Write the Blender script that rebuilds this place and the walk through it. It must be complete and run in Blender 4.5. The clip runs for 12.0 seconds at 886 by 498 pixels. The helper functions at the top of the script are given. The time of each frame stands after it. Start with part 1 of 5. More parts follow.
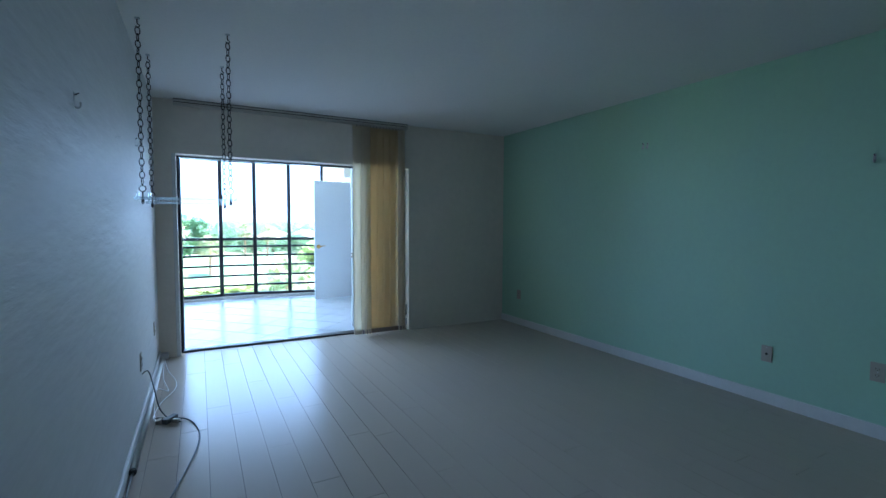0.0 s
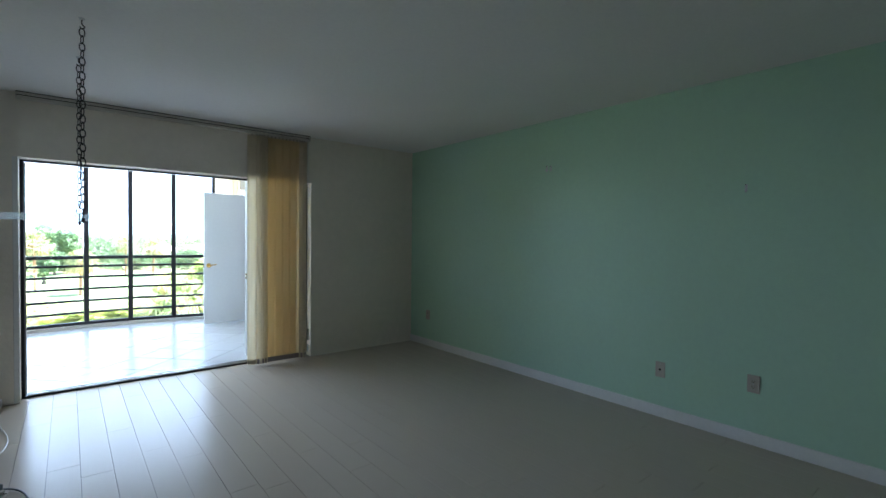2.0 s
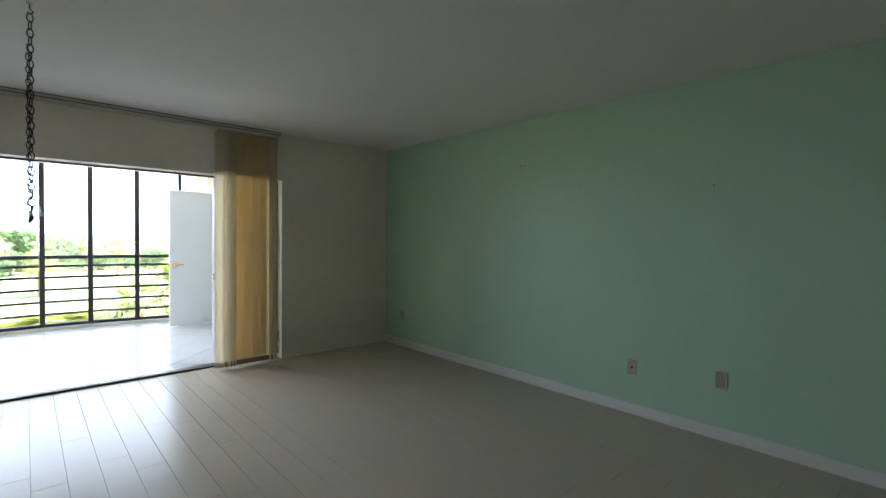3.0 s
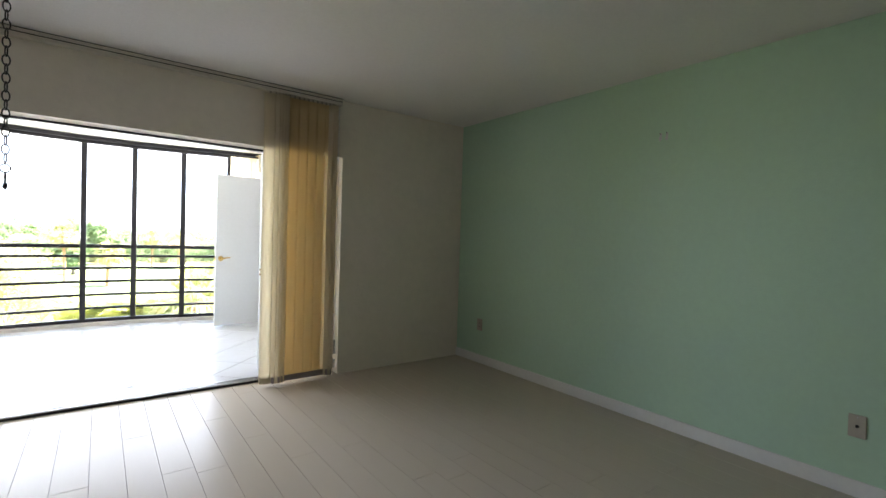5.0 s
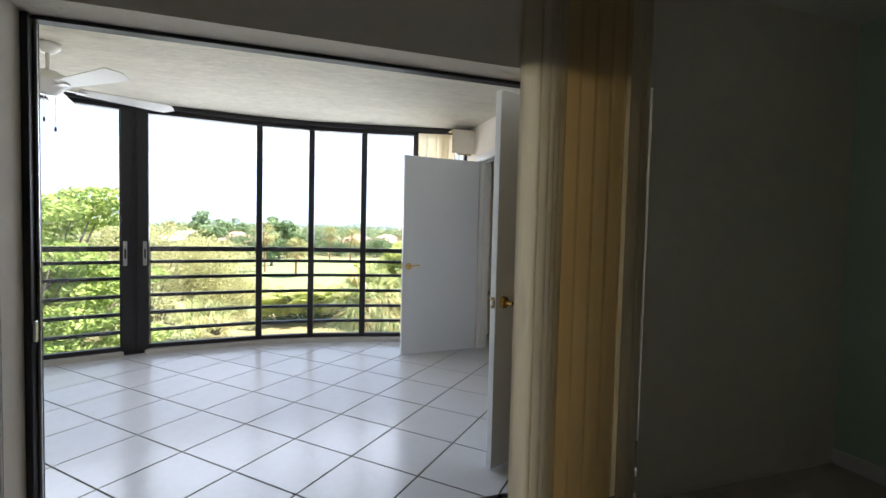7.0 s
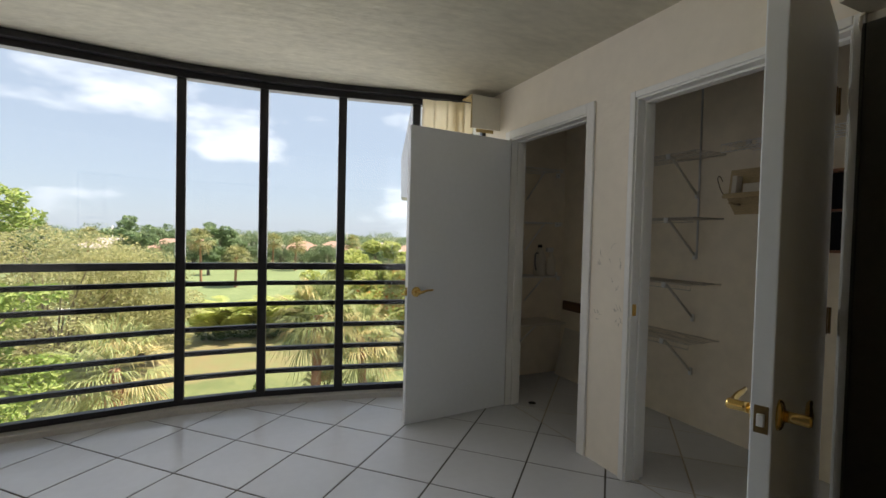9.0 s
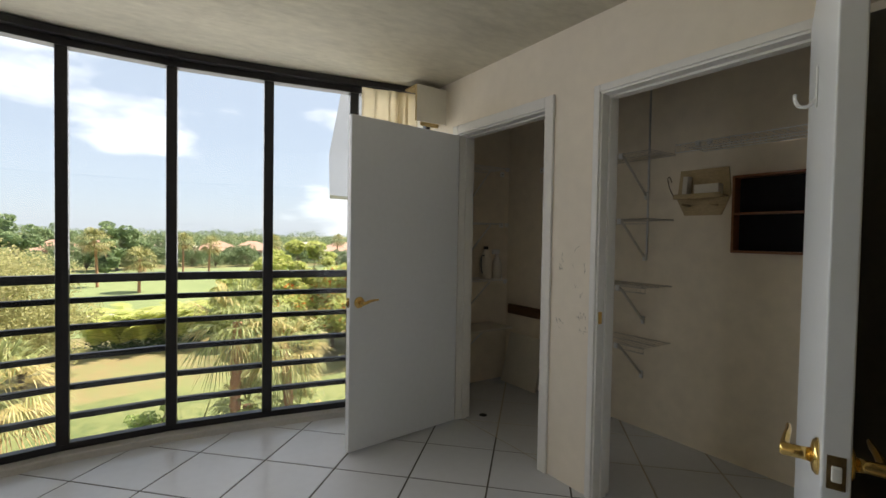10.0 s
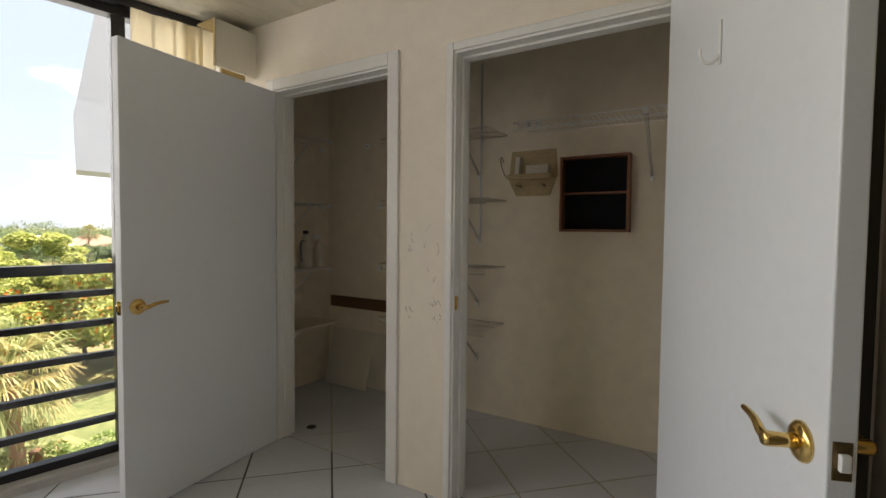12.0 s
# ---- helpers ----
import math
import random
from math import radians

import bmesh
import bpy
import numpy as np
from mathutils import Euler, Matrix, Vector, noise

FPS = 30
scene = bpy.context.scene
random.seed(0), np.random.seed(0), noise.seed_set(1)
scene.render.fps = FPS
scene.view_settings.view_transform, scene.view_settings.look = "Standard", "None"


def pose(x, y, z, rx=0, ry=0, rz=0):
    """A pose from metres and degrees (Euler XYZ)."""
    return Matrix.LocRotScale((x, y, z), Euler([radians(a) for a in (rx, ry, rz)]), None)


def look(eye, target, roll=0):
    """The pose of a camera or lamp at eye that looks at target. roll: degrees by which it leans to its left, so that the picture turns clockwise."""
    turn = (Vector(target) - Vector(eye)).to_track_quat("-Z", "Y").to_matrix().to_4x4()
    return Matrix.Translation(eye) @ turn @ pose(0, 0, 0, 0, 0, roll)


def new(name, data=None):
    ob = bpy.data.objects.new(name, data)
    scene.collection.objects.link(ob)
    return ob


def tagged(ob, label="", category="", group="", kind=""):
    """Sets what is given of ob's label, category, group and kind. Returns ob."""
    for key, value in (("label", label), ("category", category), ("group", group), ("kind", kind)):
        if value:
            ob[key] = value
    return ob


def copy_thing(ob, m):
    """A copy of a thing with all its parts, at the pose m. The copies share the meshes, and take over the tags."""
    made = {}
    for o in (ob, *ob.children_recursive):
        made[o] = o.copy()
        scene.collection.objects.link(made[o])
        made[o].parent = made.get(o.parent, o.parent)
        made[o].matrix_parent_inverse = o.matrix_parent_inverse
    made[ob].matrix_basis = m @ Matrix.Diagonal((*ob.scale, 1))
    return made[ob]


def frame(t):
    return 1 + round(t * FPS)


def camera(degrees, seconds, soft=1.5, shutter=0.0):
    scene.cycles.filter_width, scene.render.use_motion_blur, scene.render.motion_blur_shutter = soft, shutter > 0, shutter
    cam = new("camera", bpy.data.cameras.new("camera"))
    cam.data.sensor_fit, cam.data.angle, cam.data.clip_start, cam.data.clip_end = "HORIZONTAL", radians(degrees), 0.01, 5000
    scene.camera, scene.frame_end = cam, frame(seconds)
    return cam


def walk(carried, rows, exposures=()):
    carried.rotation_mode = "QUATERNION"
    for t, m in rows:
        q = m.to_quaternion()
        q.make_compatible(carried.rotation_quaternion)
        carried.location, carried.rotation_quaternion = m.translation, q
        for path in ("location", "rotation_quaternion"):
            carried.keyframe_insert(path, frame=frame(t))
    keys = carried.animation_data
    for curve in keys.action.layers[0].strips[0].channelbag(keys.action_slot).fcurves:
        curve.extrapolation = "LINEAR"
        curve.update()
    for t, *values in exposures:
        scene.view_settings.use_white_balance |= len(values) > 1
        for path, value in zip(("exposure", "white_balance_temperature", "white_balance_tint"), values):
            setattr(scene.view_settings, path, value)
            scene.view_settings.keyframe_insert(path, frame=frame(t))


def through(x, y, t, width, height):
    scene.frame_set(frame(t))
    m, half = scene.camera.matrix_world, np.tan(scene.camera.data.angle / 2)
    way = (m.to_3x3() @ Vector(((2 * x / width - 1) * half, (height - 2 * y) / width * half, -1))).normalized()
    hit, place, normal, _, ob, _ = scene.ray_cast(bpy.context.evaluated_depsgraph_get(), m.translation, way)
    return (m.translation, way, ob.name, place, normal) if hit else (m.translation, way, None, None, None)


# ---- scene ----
cam = camera(88.1, 12.0)
PATH = [
    (0, (-0.118, 0.189, 1.281), (0.821, 1.951, 1.17), 0.2),
    (0.5, (-0.053, 0.279, 1.299), (0.972, 1.994, 1.211), 0.4),
    (1, (-0.013, 0.332, 1.309), (1.097, 1.995, 1.244), 0.5),
    (1.5, (-0.009, 0.347, 1.32), (1.182, 1.953, 1.269), 0.5),
    (2, (0.002, 0.339, 1.323), (1.269, 1.886, 1.28), 0.6),
    (2.5, (0.007, 0.342, 1.325), (1.355, 1.819, 1.28), 0.6),
    (4.5, (0.285, 0.926, 1.267), (1.601, 2.431, 1.22), 1.6),
    (5, (0.376, 1.387, 1.242), (1.575, 2.987, 1.196), 1.8),
    (5.5, (0.429, 1.907, 1.245), (1.493, 3.6, 1.191), 1.8),
    (6, (0.484, 2.482, 1.233), (1.39, 4.264, 1.177), 1.7),
    (6.5, (0.527, 2.994, 1.251), (1.286, 4.843, 1.178), 1.6),
    (7, (0.533, 3.487, 1.265), (1.161, 5.384, 1.179), 1.4),
    (9, (0.522, 5.075, 1.254), (1.363, 6.889, 1.203), 1.4),
    (9.5, (0.534, 5.278, 1.268), (1.526, 7.014, 1.219), 1.2),
    (10, (0.536, 5.392, 1.281), (1.657, 7.048, 1.23), 1.0),
    (10.5, (0.545, 5.464, 1.28), (1.772, 7.042, 1.223), 0.7),
    (11, (0.573, 5.507, 1.271), (1.895, 7.006, 1.211), 0.6),
    (11.5, (0.637, 5.639, 1.242), (2.104, 6.996, 1.169), 0.6),
    (12, (0.667, 5.814, 1.221), (2.378, 6.847, 1.14), 0.6),
]
EXPOSURES = [
    (0.0, 3.52, 4350, 8), (1.0, 3.47, 4600, 8), (1.5, 3.55, 4900, 9), (2.5, 3.65, 5600, 11), (4.5, 4.2, 6400, 16), (5.5, 3.55, 6350, 18),
    (6.5, 2.72, 6200, 18), (7.2, 2.12, 6200, 18), (9.0, 1.27, 6900, 16), (9.5, 1.34, 7000, 16), (10.5, 1.55, 7250, 17), (11.5, 1.8, 7350, 19), (12.0, 1.78, 7450, 19),
]
walk(cam, [(t, look(eye, target, roll)) for t, eye, target, roll in PATH], EXPOSURES)

# ---- world and sun ----
SUN_ELEV, SUN_AZ = radians(62), radians(100)     # azimuth clockwise from +y
world = bpy.data.worlds.new("sky")
world.use_nodes = True
scene.world = world
wn, wl = world.node_tree.nodes, world.node_tree.links
sky = wn.new("ShaderNodeTexSky")
sky.sky_type, sky.sun_disc, sky.sun_elevation, sky.sun_rotation = "NISHITA", False, SUN_ELEV, SUN_AZ
sky.air_density, sky.dust_density, sky.ozone_density = 1.0, 0.6, 1.0
wco = wn.new("ShaderNodeTexCoord")
wmap = wn.new("ShaderNodeMapping")
wmap.inputs["Scale"].default_value = (1.6, 1.6, 4.2)
wnoi = wn.new("ShaderNodeTexNoise")
wnoi.inputs["Scale"].default_value, wnoi.inputs["Detail"].default_value, wnoi.inputs["Roughness"].default_value = 2.1, 8, 0.55
wramp = wn.new("ShaderNodeValToRGB")
wramp.color_ramp.elements[0].position, wramp.color_ramp.elements[1].position = 0.555, 0.68
wmix = wn.new("ShaderNodeMixRGB")
wmix.inputs["Color2"].default_value = (17.0, 17.0, 17.0, 1)
wl.new(wco.outputs["Generated"], wmap.inputs["Vector"])
wl.new(wmap.outputs["Vector"], wnoi.inputs["Vector"])
wl.new(wnoi.outputs["Fac"], wramp.inputs["Fac"])
wl.new(wramp.outputs["Color"], wmix.inputs["Fac"])
wl.new(sky.outputs["Color"], wmix.inputs["Color1"])
whaze = wn.new("ShaderNodeMixRGB")
whaze.inputs["Fac"].default_value, whaze.inputs["Color2"].default_value = 0.7, (5.4, 6.7, 8.4, 1)
wl.new(wmix.outputs["Color"], whaze.inputs["Color1"])
wl.new(whaze.outputs["Color"], wn["Background"].inputs["Color"])
wn["Background"].inputs["Strength"].default_value = 0.055

sun = new("sun", bpy.data.lights.new("sun", "SUN"))
sun.data.energy, sun.data.angle, sun.data.color = 5.0, radians(0.5), (1.0, 0.94, 0.85)
sd = Vector((math.sin(SUN_AZ) * math.cos(SUN_ELEV), math.cos(SUN_AZ) * math.cos(SUN_ELEV), math.sin(SUN_ELEV)))
sun.matrix_world = look(sd * 60, (0, 0, 0))

# daylight through the curved window: one lamp in each stretch of the opening, just outside the glass
for wx, wy, turn, wide in ((-1.55, 8.50, 18, 1.15), (-0.30, 8.80, 8, 1.05), (0.75, 8.84, -3, 1.05), (1.75, 8.67, -17, 1.0)):
    lamp = new("window_daylight", bpy.data.lights.new("window_daylight", "AREA"))
    lamp.data.shape, lamp.data.size, lamp.data.size_y = "RECTANGLE", wide, 1.3
    lamp.data.energy, lamp.data.color = 4.2, (0.90, 0.95, 1.0)
    lamp.matrix_world = pose(wx, wy, 1.72, -90, 0, turn)


# ---- materials ----
def material(name, color, rough=0.5, metal=0.0, vary=0.08, scale=6.0, fine=60.0, bump=0.0, bump_scale=80.0, per=0.0, rv=0.07, spec=0.5, stretch=(1, 1, 1), tint=None):
    """A Principled surface: two scales of noise vary its colour and roughness, a third gives relief; per: change from piece to piece."""
    m = bpy.data.materials.new(name)
    m.use_nodes = True
    n, l = m.node_tree.nodes, m.node_tree.links
    b = n["Principled BSDF"]
    co = n.new("ShaderNodeTexCoord")
    mp = n.new("ShaderNodeMapping")
    mp.inputs["Scale"].default_value = stretch
    l.new(co.outputs["Object"], mp.inputs["Vector"])
    n1, n2 = n.new("ShaderNodeTexNoise"), n.new("ShaderNodeTexNoise")
    n1.inputs["Scale"].default_value, n1.inputs["Detail"].default_value = scale, 5
    n2.inputs["Scale"].default_value, n2.inputs["Detail"].default_value = fine, 4
    l.new(mp.outputs["Vector"], n1.inputs["Vector"])
    l.new(mp.outputs["Vector"], n2.inputs["Vector"])
    add = n.new("ShaderNodeMath")
    add.operation = "ADD"
    l.new(n1.outputs["Fac"], add.inputs[0])
    l.new(n2.outputs["Fac"], add.inputs[1])
    val = add.outputs[0]
    if per:
        oi = n.new("ShaderNodeObjectInfo")
        pm = n.new("ShaderNodeMath")
        pm.operation, pm.inputs[1].default_value = "MULTIPLY_ADD", per
        l.new(oi.outputs["Random"], pm.inputs[0])
        l.new(val, pm.inputs[2])
        val = pm.outputs[0]
    rng = n.new("ShaderNodeMapRange")
    rng.inputs["From Min"].default_value, rng.inputs["From Max"].default_value = 0.65, 1.35 + per
    l.new(val, rng.inputs["Value"])
    mix = n.new("ShaderNodeMixRGB")
    c2 = tint or tuple(min(1, c * (1 + vary)) for c in color)
    mix.inputs["Color1"].default_value = (*[c * (1 - vary) for c in color], 1)
    mix.inputs["Color2"].default_value = (*c2, 1)
    l.new(rng.outputs["Result"], mix.inputs["Fac"])
    l.new(mix.outputs["Color"], b.inputs["Base Color"])
    rr = n.new("ShaderNodeMapRange")
    rr.inputs["To Min"].default_value, rr.inputs["To Max"].default_value = max(0.02, rough - rv), min(1, rough + rv)
    l.new(n1.outputs["Fac"], rr.inputs["Value"])
    l.new(rr.outputs["Result"], b.inputs["Roughness"])
    b.inputs["Metallic"].default_value = metal
    b.inputs["Specular IOR Level"].default_value = spec
    if bump:
        n3 = n.new("ShaderNodeTexNoise")
        n3.inputs["Scale"].default_value, n3.inputs["Detail"].default_value = bump_scale, 4
        l.new(mp.outputs["Vector"], n3.inputs["Vector"])
        bp = n.new("ShaderNodeBump")
        bp.inputs["Strength"].default_value, bp.inputs["Distance"].default_value = bump, 0.01
        l.new(n3.outputs["Fac"], bp.inputs["Height"])
        l.new(bp.outputs["Normal"], b.inputs["Normal"])
    return m


def leaf_material(name, c1, c2, through=0.35):
    """Leaves: diffuse and translucent, each leaf of its own tone."""
    m = bpy.data.materials.new(name)
    m.use_nodes = True
    n, l = m.node_tree.nodes, m.node_tree.links
    g = n.new("ShaderNodeNewGeometry")
    mix = n.new("ShaderNodeMixRGB")
    mix.inputs["Color1"].default_value, mix.inputs["Color2"].default_value = (*c1, 1), (*c2, 1)
    l.new(g.outputs["Random Per Island"], mix.inputs["Fac"])
    b = n["Principled BSDF"]
    b.inputs["Roughness"].default_value = 0.55
    b.inputs["Specular IOR Level"].default_value = 0.3
    l.new(mix.outputs["Color"], b.inputs["Base Color"])
    tr = n.new("ShaderNodeBsdfTranslucent")
    l.new(mix.outputs["Color"], tr.inputs["Color"])
    ms = n.new("ShaderNodeMixShader")
    ms.inputs["Fac"].default_value = through
    l.new(b.outputs["BSDF"], ms.inputs[1])
    l.new(tr.outputs["BSDF"], ms.inputs[2])
    l.new(ms.outputs["Shader"], n["Material Output"].inputs["Surface"])
    return m


def cloth_material(name, color, through):
    m = material(name, color, 0.85, vary=0.08, scale=3, fine=9, stretch=(14, 14, 0.5), spec=0.15)
    n, l = m.node_tree.nodes, m.node_tree.links
    tr = n.new("ShaderNodeBsdfTranslucent")
    tr.inputs["Color"].default_value = (color[0], color[1] * 0.96, color[2] * 0.85, 1)
    ms = n.new("ShaderNodeMixShader")
    ms.inputs["Fac"].default_value = through
    l.new(n["Principled BSDF"].outputs["BSDF"], ms.inputs[1])
    l.new(tr.outputs["BSDF"], ms.inputs[2])
    l.new(ms.outputs["Shader"], n["Material Output"].inputs["Surface"])
    return m


def glass_material(name, tone, gloss_rough=0.0, milk=0.0):
    m = bpy.data.materials.new(name)
    m.use_nodes = True
    n, l = m.node_tree.nodes, m.node_tree.links
    t, g, f = n.new("ShaderNodeBsdfTransparent"), n.new("ShaderNodeBsdfGlossy"), n.new("ShaderNodeFresnel")
    t.inputs["Color"].default_value = (*tone, 1)
    g.inputs["Roughness"].default_value = gloss_rough
    f.inputs["IOR"].default_value = 1.45
    ms = n.new("ShaderNodeMixShader")
    l.new(f.outputs["Fac"], ms.inputs["Fac"])
    l.new(t.outputs["BSDF"], ms.inputs[1])
    l.new(g.outputs["BSDF"], ms.inputs[2])
    top = ms
    if milk:
        d, top = n.new("ShaderNodeBsdfTranslucent"), n.new("ShaderNodeMixShader")
        d.inputs["Color"].default_value = (0.9, 0.93, 0.95, 1)
        top.inputs["Fac"].default_value = milk
        l.new(ms.outputs["Shader"], top.inputs[1])
        l.new(d.outputs["BSDF"], top.inputs[2])
    l.new(top.outputs["Shader"], n["Material Output"].inputs["Surface"])
    return m


M_WHITE_WALL = material("white_plaster", (0.85, 0.78, 0.67), 0.7, vary=0.04, scale=1.3, fine=14, bump=0.25, bump_scale=30)
M_CLOSET = material("closet_paint", (0.88, 0.79, 0.64), 0.75, vary=0.08, scale=1.1, fine=10, bump=0.2, bump_scale=25)
M_ROUGH_WALL = material("trowelled_plaster", (0.72, 0.71, 0.69), 0.66, spec=0.28, vary=0.05, scale=1.5, fine=20, bump=0.6, bump_scale=9, stretch=(1, 0.5, 2.6))
M_GREEN = material("mint_paint", (0.50, 0.70, 0.525), 0.55, vary=0.03, scale=0.8, fine=30, bump=0.15, bump_scale=90)
M_CEIL = material("ceiling_paint", (0.85, 0.82, 0.78), 0.9, vary=0.03, scale=1.0, fine=40, bump=0.2, bump_scale=70)
M_KNOCK = material("knockdown_ceiling", (0.56, 0.525, 0.42), 0.8, vary=0.13, scale=2.6, fine=11, bump=1.0, bump_scale=9, stretch=(1, 2.2, 1))
M_TRIM = material("white_trim_paint", (0.80, 0.79, 0.76), 0.4, vary=0.04, scale=4, fine=40, bump=0.1, bump_scale=60)
M_DOOR = material("white_door_paint", (0.77, 0.80, 0.83), 0.35, vary=0.025, scale=2, fine=30, bump=0.06, bump_scale=120)
M_PLANK = material("white_laminate", (0.60, 0.53, 0.44), 0.25, rv=0.012, spec=0.06, vary=0.015, scale=1.2, fine=9, per=0.3, stretch=(9, 0.7, 1), bump=0.02, bump_scale=20)
M_SEAM = material("plank_underlay", (0.22, 0.20, 0.18), 0.9, vary=0.2)
M_TILE = material("white_ceramic_tile", (0.61, 0.63, 0.66), 0.19, rv=0.05, spec=0.32, vary=0.04, scale=2.5, fine=18, per=0.25, bump=0.3, bump_scale=6)
M_GROUT = material("grey_grout", (0.11, 0.105, 0.095), 0.95, spec=0.05, vary=0.2, fine=120)
M_CLOSET_GROUT = material("pale_grout", (0.40, 0.36, 0.29), 0.95, spec=0.05, vary=0.2, fine=120)
M_WIRE = material("dull_grey_wire", (0.62, 0.58, 0.50), 0.5, vary=0.1, fine=90)
M_BRONZE = material("dark_bronze_aluminium", (0.022, 0.021, 0.024), 0.42, vary=0.25, scale=8, fine=70, spec=0.35)
M_CURB = material("white_curb_paint", (0.52, 0.50, 0.48), 0.55, vary=0.08, scale=5, fine=40, bump=0.2)
M_STEEL = material("satin_aluminium", (0.62, 0.62, 0.62), 0.3, metal=1.0, vary=0.1, fine=90)
M_BRASS = material("polished_brass", (0.80, 0.55, 0.20), 0.16, metal=1.0, vary=0.12, scale=20, fine=100)
M_OLDBRASS = material("tarnished_brass", (0.22, 0.15, 0.07), 0.4, metal=0.9, vary=0.25, scale=30, fine=120)
M_CHAIN = material("dark_iron_chain", (0.05, 0.045, 0.04), 0.45, metal=0.7, vary=0.3, scale=60, fine=200)
M_BLIND = cloth_material("cream_blind_fabric", (0.94, 0.83, 0.60), 0.6)
M_BLIND_PALE = cloth_material("pale_blind_fabric", (0.90, 0.84, 0.70), 0.4)
M_HEM = material("grey_hem_weight", (0.34, 0.29, 0.27), 0.8, vary=0.1)
M_TRACK = material("beige_track", (0.60, 0.56, 0.48), 0.5, vary=0.06)
M_DARK = material("dark_gap", (0.03, 0.03, 0.03), 0.8, vary=0.2)
M_PLASTIC = material("ivory_plastic", (0.47, 0.43, 0.35), 0.4, vary=0.04)
M_WHITE_PLASTIC = material("white_plastic", (0.82, 0.82, 0.80), 0.35, vary=0.03)
M_CORD = material("grey_cord_rubber", (0.16, 0.17, 0.17), 0.5, vary=0.1)
M_GLASS = glass_material("window_glass", (0.97, 0.985, 0.98))
M_ACRYLIC = glass_material("clear_acrylic", (0.86, 0.92, 0.93), 0.05, 0.22)
M_VALANCE = material("cream_valance", (0.74, 0.70, 0.60), 0.6, vary=0.05)
M_TAN = material("bare_hardboard", (0.40, 0.29, 0.12), 0.8, vary=0.15, fine=40)
M_WOOD = material("red_brown_wood", (0.24, 0.09, 0.035), 0.45, vary=0.25, scale=3, fine=30, stretch=(1, 1, 8))
M_PLANKWOOD = material("dark_plank_wood", (0.13, 0.065, 0.03), 0.6, vary=0.25, scale=3, fine=25, stretch=(3, 0.5, 6))
M_OLIVE_PANEL = material("dark_olive_board", (0.075, 0.07, 0.055), 0.5, vary=0.15, scale=3, fine=40, bump=0.1)
M_BLACK = material("black_lining", (0.006, 0.006, 0.008), 0.7, vary=0.3, spec=0.2)
M_BIRCH = material("aged_birch_ply", (0.52, 0.40, 0.22), 0.6, vary=0.2, scale=5, fine=40, stretch=(1, 1, 4))
M_SPARE = material("unglazed_panel", (0.72, 0.67, 0.57), 0.6, vary=0.06)
M_PANEL = material("pale_panel", (0.70, 0.66, 0.57), 0.6, vary=0.06)
M_CLIP = material("bright_plastic", (0.92, 0.92, 0.90), 0.4, vary=0.02)
M_FAN = material("white_fan_enamel", (0.80, 0.79, 0.75), 0.35, vary=0.03)
M_STUCCO = material("white_stucco", (0.50, 0.50, 0.49), 0.85, vary=0.05, scale=0.6, fine=8, bump=0.3, bump_scale=12)


# ---- helpers for shapes ----
def box(x0, x1, y0, y1, z0, z1, bev=0.0, bm=None):
    bm = bm or bmesh.new()
    v = [bm.verts.new((x, y, z)) for x in (x0, x1) for y in (y0, y1) for z in (z0, z1)]
    fs = [bm.faces.new([v[i] for i in q]) for q in ((0, 1, 3, 2), (4, 6, 7, 5), (0, 4, 5, 1), (2, 3, 7, 6), (0, 2, 6, 4), (1, 5, 7, 3))]
    if bev:
        es = list({e for f in fs for e in f.edges})
        bmesh.ops.bevel(bm, geom=es, offset=bev, segments=2, affect="EDGES", profile=0.5)
    return bm


def prism(pts, z0, z1, bm=None):
    """An upright prism over a plan outline, counter-clockwise."""
    bm = bm or bmesh.new()
    a = [bm.verts.new((x, y, z0)) for x, y in pts]
    b = [bm.verts.new((x, y, z1)) for x, y in pts]
    k = len(pts)
    bm.faces.new(a[::-1])
    bm.faces.new(b)
    for i in range(k):
        bm.faces.new((a[i], a[(i + 1) % k], b[(i + 1) % k], b[i]))
    return bm


def tube(pts, r, seg=8, bm=None, r1=None):
    """A round rod along the given points, from radius r to r1."""
    bm = bm or bmesh.new()
    pts = [Vector(p) for p in pts]
    r1 = r if r1 is None else r1
    rings = []
    for i, p in enumerate(pts):
        d = (pts[min(i + 1, len(pts) - 1)] - pts[max(i - 1, 0)]).normalized()
        a = d.cross(Vector((0, 0, 1)) if abs(d.z) < 0.9 else Vector((1, 0, 0))).normalized()
        b = d.cross(a)
        rr = r + (r1 - r) * i / max(1, len(pts) - 1)
        rings.append([bm.verts.new(p + a * rr * math.cos(t) + b * rr * math.sin(t)) for t in (2 * math.pi * k / seg for k in range(seg))])
    for u, w in zip(rings, rings[1:]):
        for k in range(seg):
            f = bm.faces.new((u[k], u[(k + 1) % seg], w[(k + 1) % seg], w[k]))
            f.smooth = True
    bm.faces.new(rings[0][::-1])
    bm.faces.new(rings[-1])
    return bm


